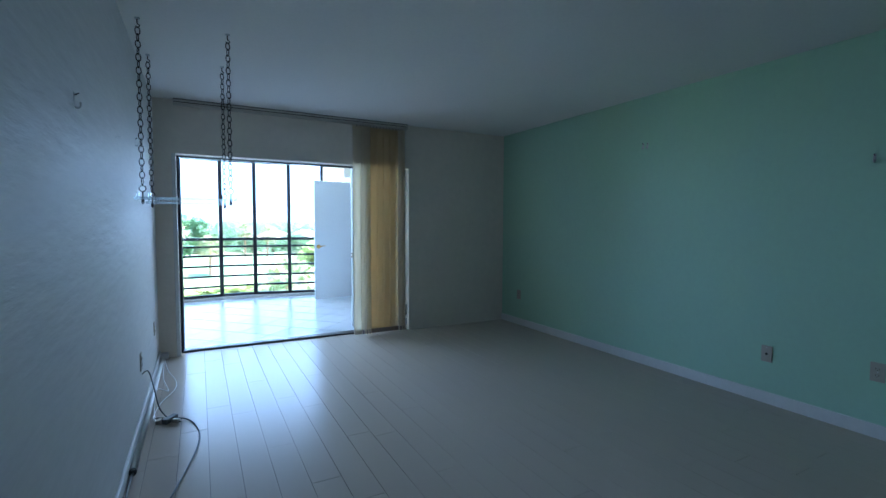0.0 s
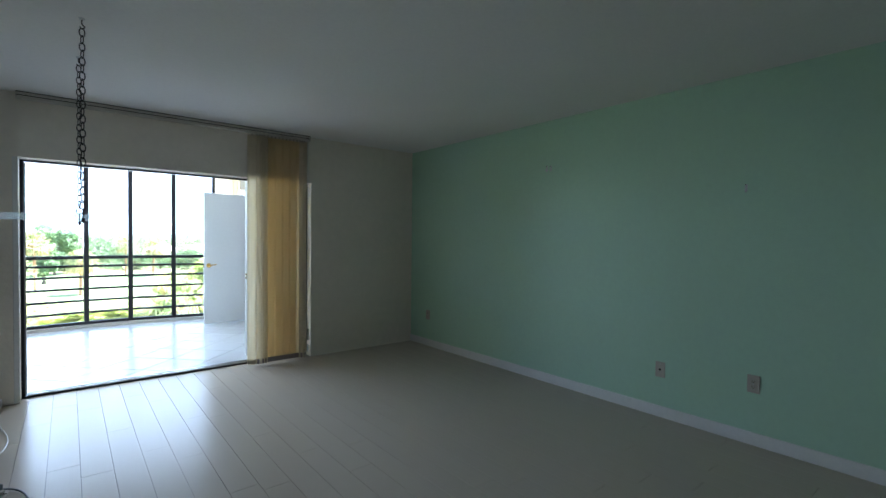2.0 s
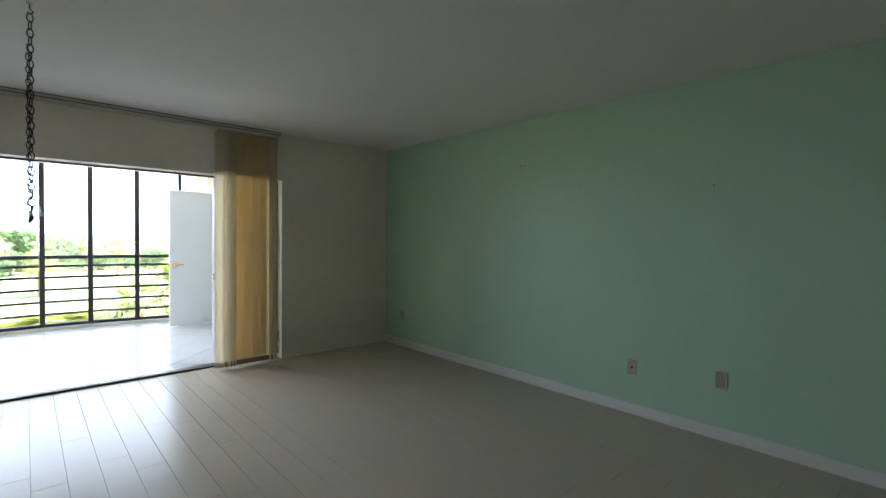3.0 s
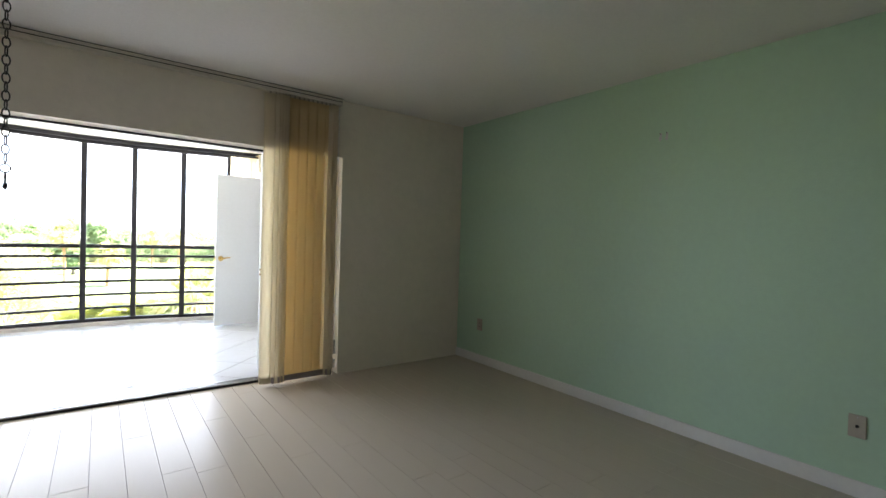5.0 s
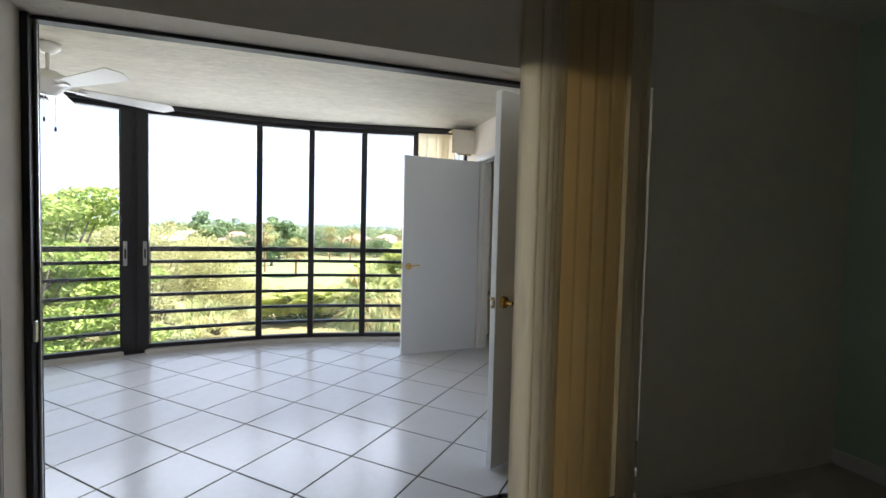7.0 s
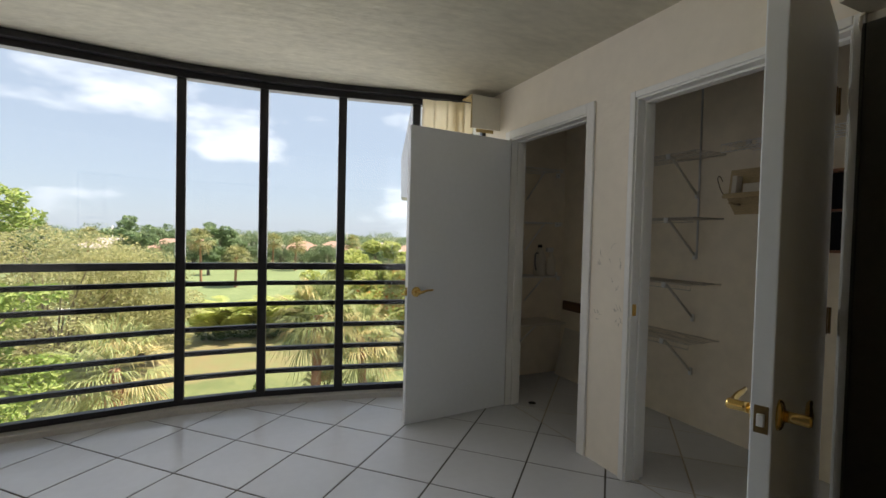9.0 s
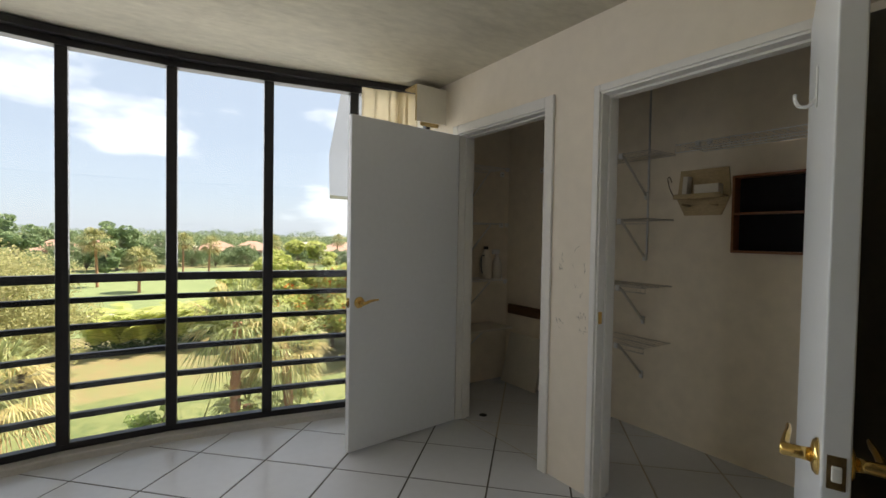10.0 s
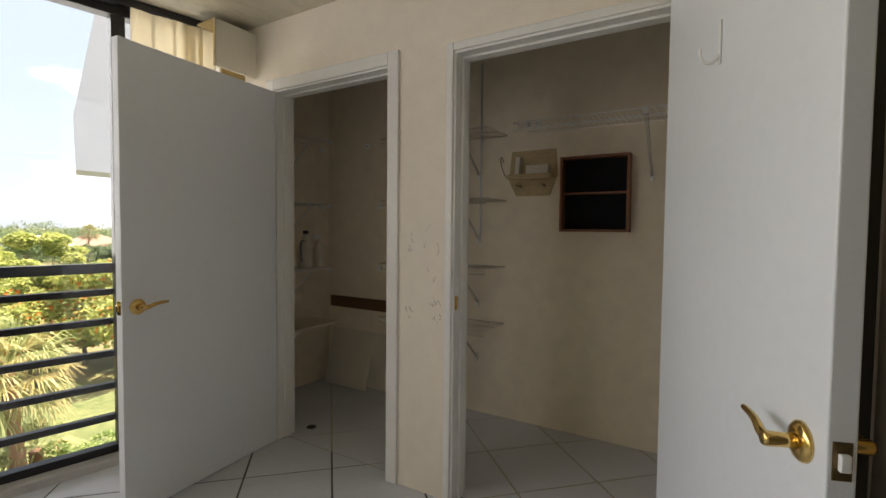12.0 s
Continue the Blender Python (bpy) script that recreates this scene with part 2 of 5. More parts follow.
def lathe(profile, seg=24, axis="z", bm=None, at=(0, 0, 0)):
    """A turned body: profile of (radius, height)."""
    bm = bm or bmesh.new()
    rings = []
    for r, h in profile:
        ring = []
        for k in range(seg):
            t = 2 * math.pi * k / seg
            c, s = r * math.cos(t), r * math.sin(t)
            p = {"z": (c, s, h), "y": (c, h, -s), "x": (h, c, s)}[axis]
            ring.append(bm.verts.new(Vector(p) + Vector(at)))
        rings.append(ring)
    for u, w in zip(rings, rings[1:]):
        for k in range(seg):
            f = bm.faces.new((u[k], u[(k + 1) % seg], w[(k + 1) % seg], w[k]))
            f.smooth = True
    bm.faces.new(rings[0][::-1])
    bm.faces.new(rings[-1])
    return bm


def smooth_path(pts, per=6):
    """Catmull-Rom points through pts."""
    pts = [Vector(p) for p in pts]
    out = []
    for i in range(len(pts) - 1):
        p0, p1, p2, p3 = pts[max(i - 1, 0)], pts[i], pts[i + 1], pts[min(i + 2, len(pts) - 1)]
        for k in range(per):
            t = k / per
            out.append(0.5 * (2 * p1 + (p2 - p0) * t + (2 * p0 - 5 * p1 + 4 * p2 - p3) * t * t + (3 * p1 - p0 - 3 * p2 + p3) * t ** 3))
    return out + [pts[-1]]


def mesh(name, bm, mat):
    me = bpy.data.meshes.new(name)
    bmesh.ops.recalc_face_normals(bm, faces=bm.faces)
    bm.to_mesh(me)
    bm.free()
    for one in mat if isinstance(mat, tuple) else (mat,):
        me.materials.append(one)
    return me


def part(name, bm, mat, parent=None, label="", m=None):
    """One mesh object, under parent where one is given, in the parent's own coordinates."""
    ob = new(name, mesh(name, bm, mat) if isinstance(bm, bmesh.types.BMesh) else bm)
    if m is not None:
        ob.matrix_basis = m
    if parent:
        ob.parent = parent
    return tagged(ob, label)


def thing(name, m, label, category, group="", kind=""):
    ob = new(name)
    ob.empty_display_size = 0.1
    ob.matrix_basis = m
    return tagged(ob, label, category, group, kind)


def structure(name, bm, mat, label, category):
    return tagged(part(name, bm, mat), label, category, kind="structure")


# ---- plan ----
XL, XR = -0.472, 3.457              # living room, side walls
YB, YF = -2.6, 5.20                # living room, back and far wall
CEIL = 2.428
OX0, OX1, OZ = -0.295, 2.09, 1.93   # opening to the balcony
YO = 5.42                          # balcony side of that wall
XW, XC = 2.41, 3.41                # closet wall and closet's back
WT = 0.12                          # closet wall thickness
BC = 2.38                          # balcony ceiling
D1A, D1B, D2A, D2B, DH = 7.165, 7.985, 5.905, 6.822, 2.0
ARC = [(-3.2, 7.45), (-2.05, 8.16), (-0.985, 8.515), (-0.79, 8.585), (0.205, 8.715), (0.735, 8.71), (1.292, 8.625), (1.85, 8.51), (2.41, 8.39)]

# ---- structure of the living room ----
structure("wall_west", box(XL - 0.15, XL, YB - 0.15, YF, 0, CEIL), M_ROUGH_WALL, "white trowelled plaster wall with scuffs", "wall")
structure("wall_east", box(XR, XR + 0.15, YB - 0.15, YF, 0, CEIL), M_GREEN, "smooth wall painted mint green", "wall")
structure("wall_south", box(XL, XR, YB - 0.15, YB, 0, CEIL), M_WHITE_WALL, "plain white plaster wall", "wall")
bm = box(XL - 0.15, OX0, YF, YO, 0, CEIL)
box(OX1, XR + 0.15, YF, YO, 0, CEIL, bm=bm)
box(OX0, OX1, YF, YO, OZ, CEIL, bm=bm)
structure("wall_north", bm, M_WHITE_WALL, "white plaster wall with a wide opening to the balcony", "wall")
structure("ceiling", box(XL - 0.15, XR + 0.15, YB - 0.15, YO, CEIL, CEIL + 0.2), M_CEIL, "flat white painted living room ceiling", "ceiling")
floor = structure("floor", box(XL - 0.15, XR + 0.15, YB - 0.15, 5.325, -0.2, -0.006), M_SEAM, "white laminate plank floor", "floor")
structure("baseboard_1", box(XR - 0.014, XR, YB, YF, 0, 0.085, 0.004), M_TRIM, "white painted wooden baseboard along the green wall", "baseboard")
structure("baseboard_2", box(XL, XL + 0.014, YB, YF, 0, 0.075, 0.004), M_TRIM, "white painted baseboard along the plaster wall", "baseboard")
structure("baseboard_3", box(OX1 + 0.03, XR - 0.014, YF - 0.008, YF, 0, 0.02, 0.003), M_WHITE_WALL, "thin white skirting strip", "baseboard")

# ---- sliding door frame in the opening ----
slider = thing("door_1", pose(OX0, 5.365, 0), "dark bronze sliding door frame, standing open", "sliding door", kind="structure")
W = OX1 - OX0
part("jamb", box(0, 0.022, -0.045, 0.03, 0.012, OZ - 0.004, 0.003), M_BRONZE, slider)
part("jamb_rib", box(0.022, 0.032, -0.012, -0.004, 0.02, OZ - 0.02, 0.002), M_STEEL, slider)
part("jamb", box(W - 0.035, W, -0.05, 0.045, 0.012, OZ - 0.004, 0.003), M_BRONZE, slider)
part("head_frame", box(0.022, W - 0.035, -0.02, 0.03, OZ - 0.016, OZ - 0.002, 0.002), M_BRONZE, slider)
part("sill_track", box(0, W, -0.05, 0.045, -0.006, 0.012, 0.002), M_BRONZE, slider)
for dy in (-0.032, 0.0, 0.032):
    part("track_rail", box(0.036, W - 0.036, dy - 0.003, dy + 0.003, 0.012, 0.024), M_STEEL, slider, "worn aluminium rail")
part("latch_keeper", box(0.022, 0.030, -0.04, -0.02, 0.86, 0.93, 0.002), M_STEEL, slider, "small aluminium latch keeper")
structure("trim", box(OX0 - 0.035, OX0 - 0.001, YF - 0.01, YF, 0, OZ, 0.003), M_TRIM, "narrow white trim beside the sliding door", "trim")

# ---- structure of the balcony ----
structure("balcony_ceiling", prism([(-3.4, YO), (3.6, YO), (3.6, 8.72), (2.6, 8.72)] + [(x, y + 0.03) for x, y in ARC[::-1]] + [(-3.4, 7.4)], BC, BC + 0.26), M_KNOCK, "cream knockdown textured balcony ceiling", "ceiling")
balcony_floor = structure("balcony_floor", prism([(-3.4, 5.325), (3.6, 5.325), (3.6, 8.6), (2.45, 8.45)] + [(x, y + 0.079) for x, y in ARC[::-1]] + [(-3.4, 7.4)], -0.2, -0.0022), M_GROUT, "white diagonal ceramic tile floor with grey grout", "floor")
closet_floor = structure("closet_floor", prism([(XW + 0.061, YO + 0.001), (XC + 0.05, YO + 0.001), (XC + 0.05, 8.6), (XW + 0.061, 8.6)], -0.1, -0.0015), M_CLOSET_GROUT, "white ceramic tile closet floor with pale grout", "floor")
structure("balcony_wall_west", box(-3.35, -3.2, YO, 7.7, 0, BC), M_WHITE_WALL, "white plaster balcony end wall", "wall")
structure("balcony_wall_south", box(-3.2, XL - 0.15, YO - 0.12, YO, 0, BC), M_WHITE_WALL, "white plaster wall behind the balcony", "wall")
bm = box(XW, XW + WT, YO, D2A, 0, BC)
box(XW, XW + WT, D2B, D1A, 0, BC, bm=bm)
box(XW, XW + WT, D1B, 8.63, 0, BC, bm=bm)
box(XW, XW + WT, D2A, D2B, DH, BC, bm=bm)
box(XW, XW + WT, D1A, D1B, DH, BC, bm=bm)
wall_closets = structure("wall_closets", bm, M_WHITE_WALL, "white plaster wall with two closet doorways and chipped paint", "wall")
structure("closet_wall_east", box(XC, XC + 0.12, YO, 8.72, 0, BC), M_CLOSET, "scuffed white closet back wall", "wall")
structure("closet_wall_north", box(XW + WT, XC, 8.57, 8.69, 0, BC), M_CLOSET, "white closet end wall", "wall")


def doorway(name, y0, y1, c=0.055):
    """Jamb lining, stops and casing of a closet doorway."""
    t = thing(name, pose(XW, y0, 0), "white painted door casing round a closet doorway", "door frame", kind="structure")
    w = y1 - y0
    part("jamb", box(-0.004, WT + 0.004, -0.002, 0.016, 0, DH - 0.016, 0.002), M_TRIM, t)
    part("jamb", box(-0.004, WT + 0.004, w - 0.016, w + 0.002, 0, DH - 0.016, 0.002), M_TRIM, t)
    part("head_jamb", box(-0.004, WT + 0.004, -0.002, w + 0.002, DH - 0.016, DH + 0.002, 0.002), M_TRIM, t)
    part("stop", box(0.045, 0.085, 0.016, 0.027, 0, DH - 0.027, 0.002), M_TRIM, t)
    part("stop", box(0.045, 0.085, w - 0.027, w - 0.016, 0, DH - 0.027, 0.002), M_TRIM, t)
    part("stop", box(0.045, 0.085, 0.016, w - 0.016, DH - 0.027, DH - 0.016, 0.002), M_TRIM, t)
    for a, b in ((-c, 0.006), (w - 0.006, w + c)):
        part("casing", box(-0.016, 0, a, b, 0, DH + c, 0.004), M_TRIM, t)
    part("casing", box(-0.0155, 0, 0.006, w - 0.006, DH - 0.006, DH + c, 0.004), M_TRIM, t)
    return t


frame1 = doorway("door_2", D1A, D1B)
frame2 = doorway("door_3", D2A, D2B, 0.028)
part("strike_plate", box(0.004, 0.03, D2B - D2A - 0.018, D2B - D2A - 0.0155, 0.87, 0.93, 0.001), M_BRASS, frame2, "brass strike plate")

# hairline cracks and flaked paint on the pier between the doorways
crng = random.Random(31)
for k in range(16):
    cy, cz = crng.uniform(6.88, 7.06), crng.uniform(0.80, 1.22)
    pts = [(XW - 0.0006, cy, cz)]
    for s in range(crng.randint(2, 4)):
        pts.append((XW - 0.0006, pts[-1][1] + crng.uniform(-0.02, 0.02), pts[-1][2] + crng.uniform(-0.03, 0.03)))
    part("paint_crack", tube(pts, 0.0006, 4), M_GROUT, wall_closets)


# ---- curved window wall ----
def facet(name, a, b, stile_a=0.045, stile_b=0.045, label="fixed balcony window pane in dark bronze frame", curb=0.042):
    """One straight window of the curved front, between the plan points a and b."""
    a, b = Vector((*a, 0)), Vector((*b, 0))
    d = b - a
    w = d.length
    t = thing(name, Matrix.Translation(a) @ Matrix.Rotation(math.atan2(d.y, d.x), 4, "Z"), label, "window", kind="structure")
    part("window_frame", box(-0.01, w + 0.01, -0.03, 0.03, 0.042, 0.082, 0.003), M_BRONZE, t)
    part("window_frame", box(-0.01, w + 0.01, -0.05, 0.03, 2.295, BC - 0.002, 0.003), M_BRONZE, t)
    part("head_track", box(-0.02, w + 0.02, -0.105, -0.051, 2.335, BC - 0.003, 0.003), M_BRONZE, t)
    part("stile", box(-0.002, stile_a / 2, -0.034, 0.034, 0.075, 2.30, 0.003), M_BRONZE, t)
    part("stile", box(w - stile_b / 2, w + 0.002, -0.034, 0.034, 0.075, 2.30, 0.003), M_BRONZE, t)
    pane = part("pane", box(stile_a / 2, w - stile_b / 2, -0.003, 0.003, 0.075, 2.30), M_GLASS, t)
    pane.visible_shadow = False
    part("window_sill", box(-0.012, w + 0.012, -0.1, 0.08, -0.006, curb, 0.006), M_CURB, t, "low white painted curb")
    return t


for i, (a, b) in enumerate(zip(ARC, ARC[1:])):
    wide = (a[0], b[0]) == (-0.985, -0.79)
    if wide:
        continue
    facet("window_%d" % (i + 1), a, b, 0.062 if a[0] != -0.79 else 0.03, 0.062 if b[0] != -0.985 else 0.03, curb=0.042 - 0.0015 * (i % 2))

# the dark post where two sliding windows meet
pa, pb = Vector((*ARC[2], 0)), Vector((*ARC[3], 0))
post = thing("window_3", Matrix.Translation(pa) @ Matrix.Rotation(math.atan2((pb - pa).y, (pb - pa).x), 4, "Z"), "wide dark bronze post between two sliding windows", "window post", kind="structure")
pw = (pb - pa).length
part("post", box(0.004, pw - 0.004, -0.03, 0.05, 0.0, BC - 0.003, 0.004), M_BRONZE, post)
part("meeting_stile", box(-0.004, 0.085, -0.055, -0.03, 0.04, 2.32, 0.004), M_BRONZE, post)
part("meeting_stile", box(pw - 0.085, pw + 0.004, -0.055, -0.03, 0.04, 2.32, 0.004), M_BRONZE, post)
for x in (0.026, pw - 0.026):
    hd = part("pull_handle", box(x - 0.016, x + 0.016, -0.063, -0.055, 0.85, 1.08, 0.003), M_STEEL, post, "satin aluminium pull plate")
    part("finger_slot", box(x - 0.007, x + 0.007, -0.066, -0.0632, 0.92, 1.01, 0.001), M_DARK, hd)

# railing outside the glass
railing = thing("railing", pose(0, 8.7, 0), "dark bronze balcony railing with horizontal bars", "railing")
RAILS = ((1.005, 0.05, 0.045), (0.878, 0.032, 0.04), (0.722, 0.032, 0.04), (0.55, 0.032, 0.04), (0.378, 0.032, 0.04), (0.207, 0.032, 0.04))
for a, b in zip(ARC, ARC[1:]):
    a, b = Vector((*a, 0)), Vector((*b, 0))
    d = b - a
    n = Vector((-d.y, d.x, 0)).normalized() * 0.058
    m = pose(0, -8.7, 0) @ Matrix.Translation(a + n) @ Matrix.Rotation(math.atan2(d.y, d.x), 4, "Z")
    for z, h, dep in RAILS:
        part("bar", box(-0.004, d.length + 0.004, -dep / 2, dep / 2, z - h / 2, z + h / 2, 0.002), M_BRONZE, railing, m=m)
for x, y in ARC[1:-1]:
    part("baluster", box(x - 0.012, x + 0.012, y - 8.7 + 0.04, y - 8.7 + 0.065, 0.08, 0.98), M_BRONZE, railing)
structure("balcony_edge", prism([(x, y + 0.08) for x, y in ARC] + [(x, y + 0.115) for x, y in ARC[::-1]], -0.3, -0.02), M_STUCCO, "white stucco balcony slab edge", "slab")


# ---- closet doors ----
def lever(parent, x, z, side, y, turn=1):
    """A brass lever set on a door face: rose, neck and a lever that sweeps towards the hinge."""
    h = part("door_handle", lathe([(0.001, 0), (0.033, 0), (0.033, 0.004), (0.028, 0.010), (0.018, 0.013), (0.001, 0.013)], 28, "y"), M_BRASS, parent, "polished brass lever handle",
             m=pose(x, y, z) @ Matrix.Diagonal((1, side * 0.85, 1, 1)))
    part("neck", lathe([(0.001, 0.012), (0.013, 0.012), (0.0115, 0.03), (0.0125, 0.062), (0.010, 0.068), (0.001, 0.068)], 20, "y"), M_BRASS, h)
    pts = smooth_path([(0, 0.056, 0), (turn * 0.022, 0.058, 0.002), (turn * 0.05, 0.054, 0.010), (turn * 0.08, 0.05, 0.012), (turn * 0.105, 0.05, 0.013)], 5)
    bm = bmesh.new()
    tube(pts, 0.0105, 10, bm, 0.0055)
    part("lever", bm, M_BRASS, h)


def slab_door(name, m, width, label, bright, face_y):
    """A flush door: its hinge edge at x = 0, leaf along -x, thickness 4 cm in y."""
    t = thing(name, m, label, "door")
    part("leaf", box(-width, -0.025, 0, 0.04, 0.012, DH - 0.02, 0.003), M_DOOR, t)
    for z in (0.25, 1.0, 1.75):
        hg = part("hinge", tube([(0.004, face_y, z - 0.045), (0.004, face_y, z + 0.045)], 0.006, 10), M_OLDBRASS, t, "painted brass hinge")
        part("hinge_leaf", box(-0.026, 0.012, face_y * 0.7, face_y * 0.7 + 0.003, z - 0.045, z + 0.045), M_OLDBRASS, hg)
    lever(t, -width + 0.062, 0.89, -1, 0.0)
    lever(t, -width + 0.062, 0.89, 1, 0.04)
    lp = part("latch_plate", box(-width - 0.0015, -width + 0.001, 0.007, 0.033, 0.861, 0.919, 0.0008), bright, t, "latch plate on the door's edge")
    part("latch_bolt", box(-width - 0.011, -width - 0.0015, 0.013, 0.027, 0.877, 0.903, 0.002), M_BRASS if bright is M_BRASS else M_WHITE_PLASTIC, lp)
    return t


door_a = slab_door("closet_door", pose(2.415, 7.955, 0, 0, 0, 5.3), 0.845, "white flush closet door standing open with brass lever", M_BRASS, 0.044)
door_b = slab_door("closet_door", pose(2.395, 5.945, 0, 0, 0, 20.0), 0.913, "white flush closet door wide open, robe hook on it", M_OLDBRASS, -0.004)
hook = thing("robe_hook", door_b.matrix_basis @ pose(-0.462, 0.0405, 1.672), "white plastic robe hook with one curled prong", "hook")
part("back_plate", box(-0.006, 0.006, 0, 0.005, -0.052, 0.053, 0.003), M_WHITE_PLASTIC, hook)
part("prong", tube(smooth_path([(0, 0.004, -0.03), (0, 0.018, -0.046), (0, 0.036, -0.044), (0, 0.045, -0.026), (0, 0.045, -0.012)], 4), 0.0045, 8, None, 0.004), M_WHITE_PLASTIC, hook)


# ---- vertical blind at the opening ----
def vane(width, z0, z1, curl, wave, seed):
    """One hanging fabric vane, slightly curled and waving along its height."""
    rng = random.Random(seed)
    ph = rng.uniform(0, 6)
    bm = bmesh.new()
    nx, nz = 7, 26
    rows = []
    for j in range(nz):
        z = z0 + (z1 - z0) * j / (nz - 1)
        row = []
        for i in range(nx):
            u = i / (nx - 1) - 0.5
            y = curl * (u * u - 0.25) * 4 + wave * math.sin(ph + z * 2.1) * (0.4 + u) * (1 - (z - z0) / (z1 - z0))
            row.append(bm.verts.new((u * width, y, z)))
        rows.append(row)
    for r, q in zip(rows, rows[1:]):
        for i in range(nx - 1):
            f = bm.faces.new((r[i], r[i + 1], q[i + 1], q[i]))
            f.smooth = True
    geo = bmesh.ops.solidify(bm, geom=list(bm.faces), thickness=0.0009)
    return bm


blind = thing("vertical_blind", pose(0, 5.165, 0), "cream fabric vertical blind drawn aside, hanging from ceiling track", "blind")
VANES = [(1.448, 16), (1.492, 48), (1.520, 60), (1.546, 66), (1.568, 58)]
VANES += [(1.604 + 0.0385 * k, 2) for k in range(9)]
VANES += [(1.948, 52), (1.972, 66), (1.992, 74)]
for k, (x, ang) in enumerate(VANES):
    flat = ang < 10
    vn = part("vane", vane(0.0782 if flat else 0.089, 0.022, 2.352, 0.006 if not flat else 0.0012, 0.005 if not flat else 0.0, k), M_BLIND if flat else M_BLIND_PALE, blind, m=pose(x, 0.003 * (k % 2) if flat else 0.0, 0, 0, 0, 0 if flat else -ang))
    part("hem", box(-0.036, 0.036, -0.0035, -0.0015, 0.024, 0.072), M_HEM, vn, "grey weighted hem")
    part("vane_clip", box(x - 0.006, x + 0.006, -0.006, 0.006, 2.35, 2.372, 0.001), M_PLASTIC, blind)
cordset = part("pull_chain", tube([(2.030, -0.01, 2.36), (2.034, -0.01, 1.2), (2.036, -0.01, 0.3)], 0.0025, 6), M_WHITE_PLASTIC, blind)
part("cord_weight", tube([(2.036, -0.01, 0.32), (2.036, -0.01, 0.2)], 0.009, 10), M_PLASTIC, cordset)
part("cord_weight", tube([(2.036, -0.01, 0.15), (2.036, -0.01, 0.08)], 0.009, 10), M_WHITE_PLASTIC, cordset)
track = thing("curtain_track", pose(OX0 - 0.01, 5.165, CEIL), "long beige blind track fixed under the ceiling", "curtain track")
TL = 2.055 - OX0 + 0.01
part("rail", box(0, TL, -0.03, 0.032, -0.026, -0.007, 0.003), M_TRACK, track)
part("rail", box(0, TL, -0.026, 0.03, -0.056, -0.033, 0.003), M_TRACK, track)
part("groove", box(0.003, TL - 0.003, -0.02, 0.024, -0.034, -0.0255), M_DARK, track)
part("mounting_strip", box(0.003, TL - 0.003, -0.022, 0.026, -0.0075, -0.0005), M_DARK, track)


# ---- hanging acrylic shelf on four chains ----
def link_mesh():
    bm = bmesh.new()
    n, k = 16, 6
    for i in range(n):
        t = 2 * math.pi * i / n
        cx, cz = 0.0125 * math.cos(t), 0.0215 * math.sin(t)
        tn = Vector((-0.0125 * math.sin(t), 0, 0.0215 * math.cos(t))).normalized()
        a, b = Vector((0, 1, 0)), tn.cross(Vector((0, 1, 0)))
        for j in range(k):
            s = 2 * math.pi * j / k
            bm.verts.new(Vector((cx, 0, cz)) + 0.0028 * (a * math.cos(s) + b * math.sin(s)))
    bm.verts.ensure_lookup_table()
    for i in range(n):
        for j in range(k):
            f = bm.faces.new([bm.verts[p] for p in (i * k + j, i * k + (j + 1) % k, ((i + 1) % n) * k + (j + 1) % k, ((i + 1) % n) * k + j)])
            f.smooth = True
    return mesh("link", bm, M_CHAIN)


LINK = link_mesh()
SHZ = 1.42
shelf = thing("hanging_rack", pose(-0.165, 3.65, SHZ), "two clear acrylic bars hung from the ceiling on chains", "hanging rack")
for y in (-0.32, 0.335):
    bar = part("bar", box(-0.275, 0.268, y - 0.016, y + 0.016, -0.009, 0.009, 0.002), M_ACRYLIC, shelf, "clear acrylic bar")
    for x in (-0.262, -0.205, 0.195, 0.25):
        part("upright", box(x, x + 0.012, y - 0.013, y + 0.013, 0.009, 0.036, 0.001), M_ACRYLIC, bar)
for x, y in ((-0.232, -0.325), (0.228, -0.315), (-0.235, 0.315), (0.224, 0.345)):
    top = CEIL - SHZ
    ch = part("chain", tube(smooth_path([(x, y, top - 0.001), (x, y, top - 0.03), (x + 0.012, y, top - 0.042), (x, y, top - 0.054), (x - 0.009, y, top - 0.045)], 4), 0.003, 8), M_CHAIN, shelf, "dark iron chain with ceiling hook")
    part("hook_base", lathe([(0.001, top - 0.0005), (0.014, top - 0.0005), (0.012, top - 0.008), (0.001, top - 0.008)], 16, at=(x, y, 0)), M_STEEL, ch)
    z, k = top - 0.072, 0
    while z > 0.085:
        part("link", LINK, None, ch, m=pose(x, y, z, 0, 0, 25 + 90 * (k % 2)))
        z, k = z - 0.0365, k + 1
    part("eye_bolt", tube([(x + 0.017 * math.cos(t), y, 0.055 + 0.017 * math.sin(t)) for t in (2 * math.pi * i / 16 for i in range(17))], 0.003, 8), M_CHAIN, ch)
    part("bolt_shank", tube([(x, y, 0.04), (x, y, -0.035)], 0.004, 8), M_CHAIN, ch)
    part("nut", tube([(x, y, -0.008), (x, y, -0.028)], 0.009, 6), M_CHAIN, ch)


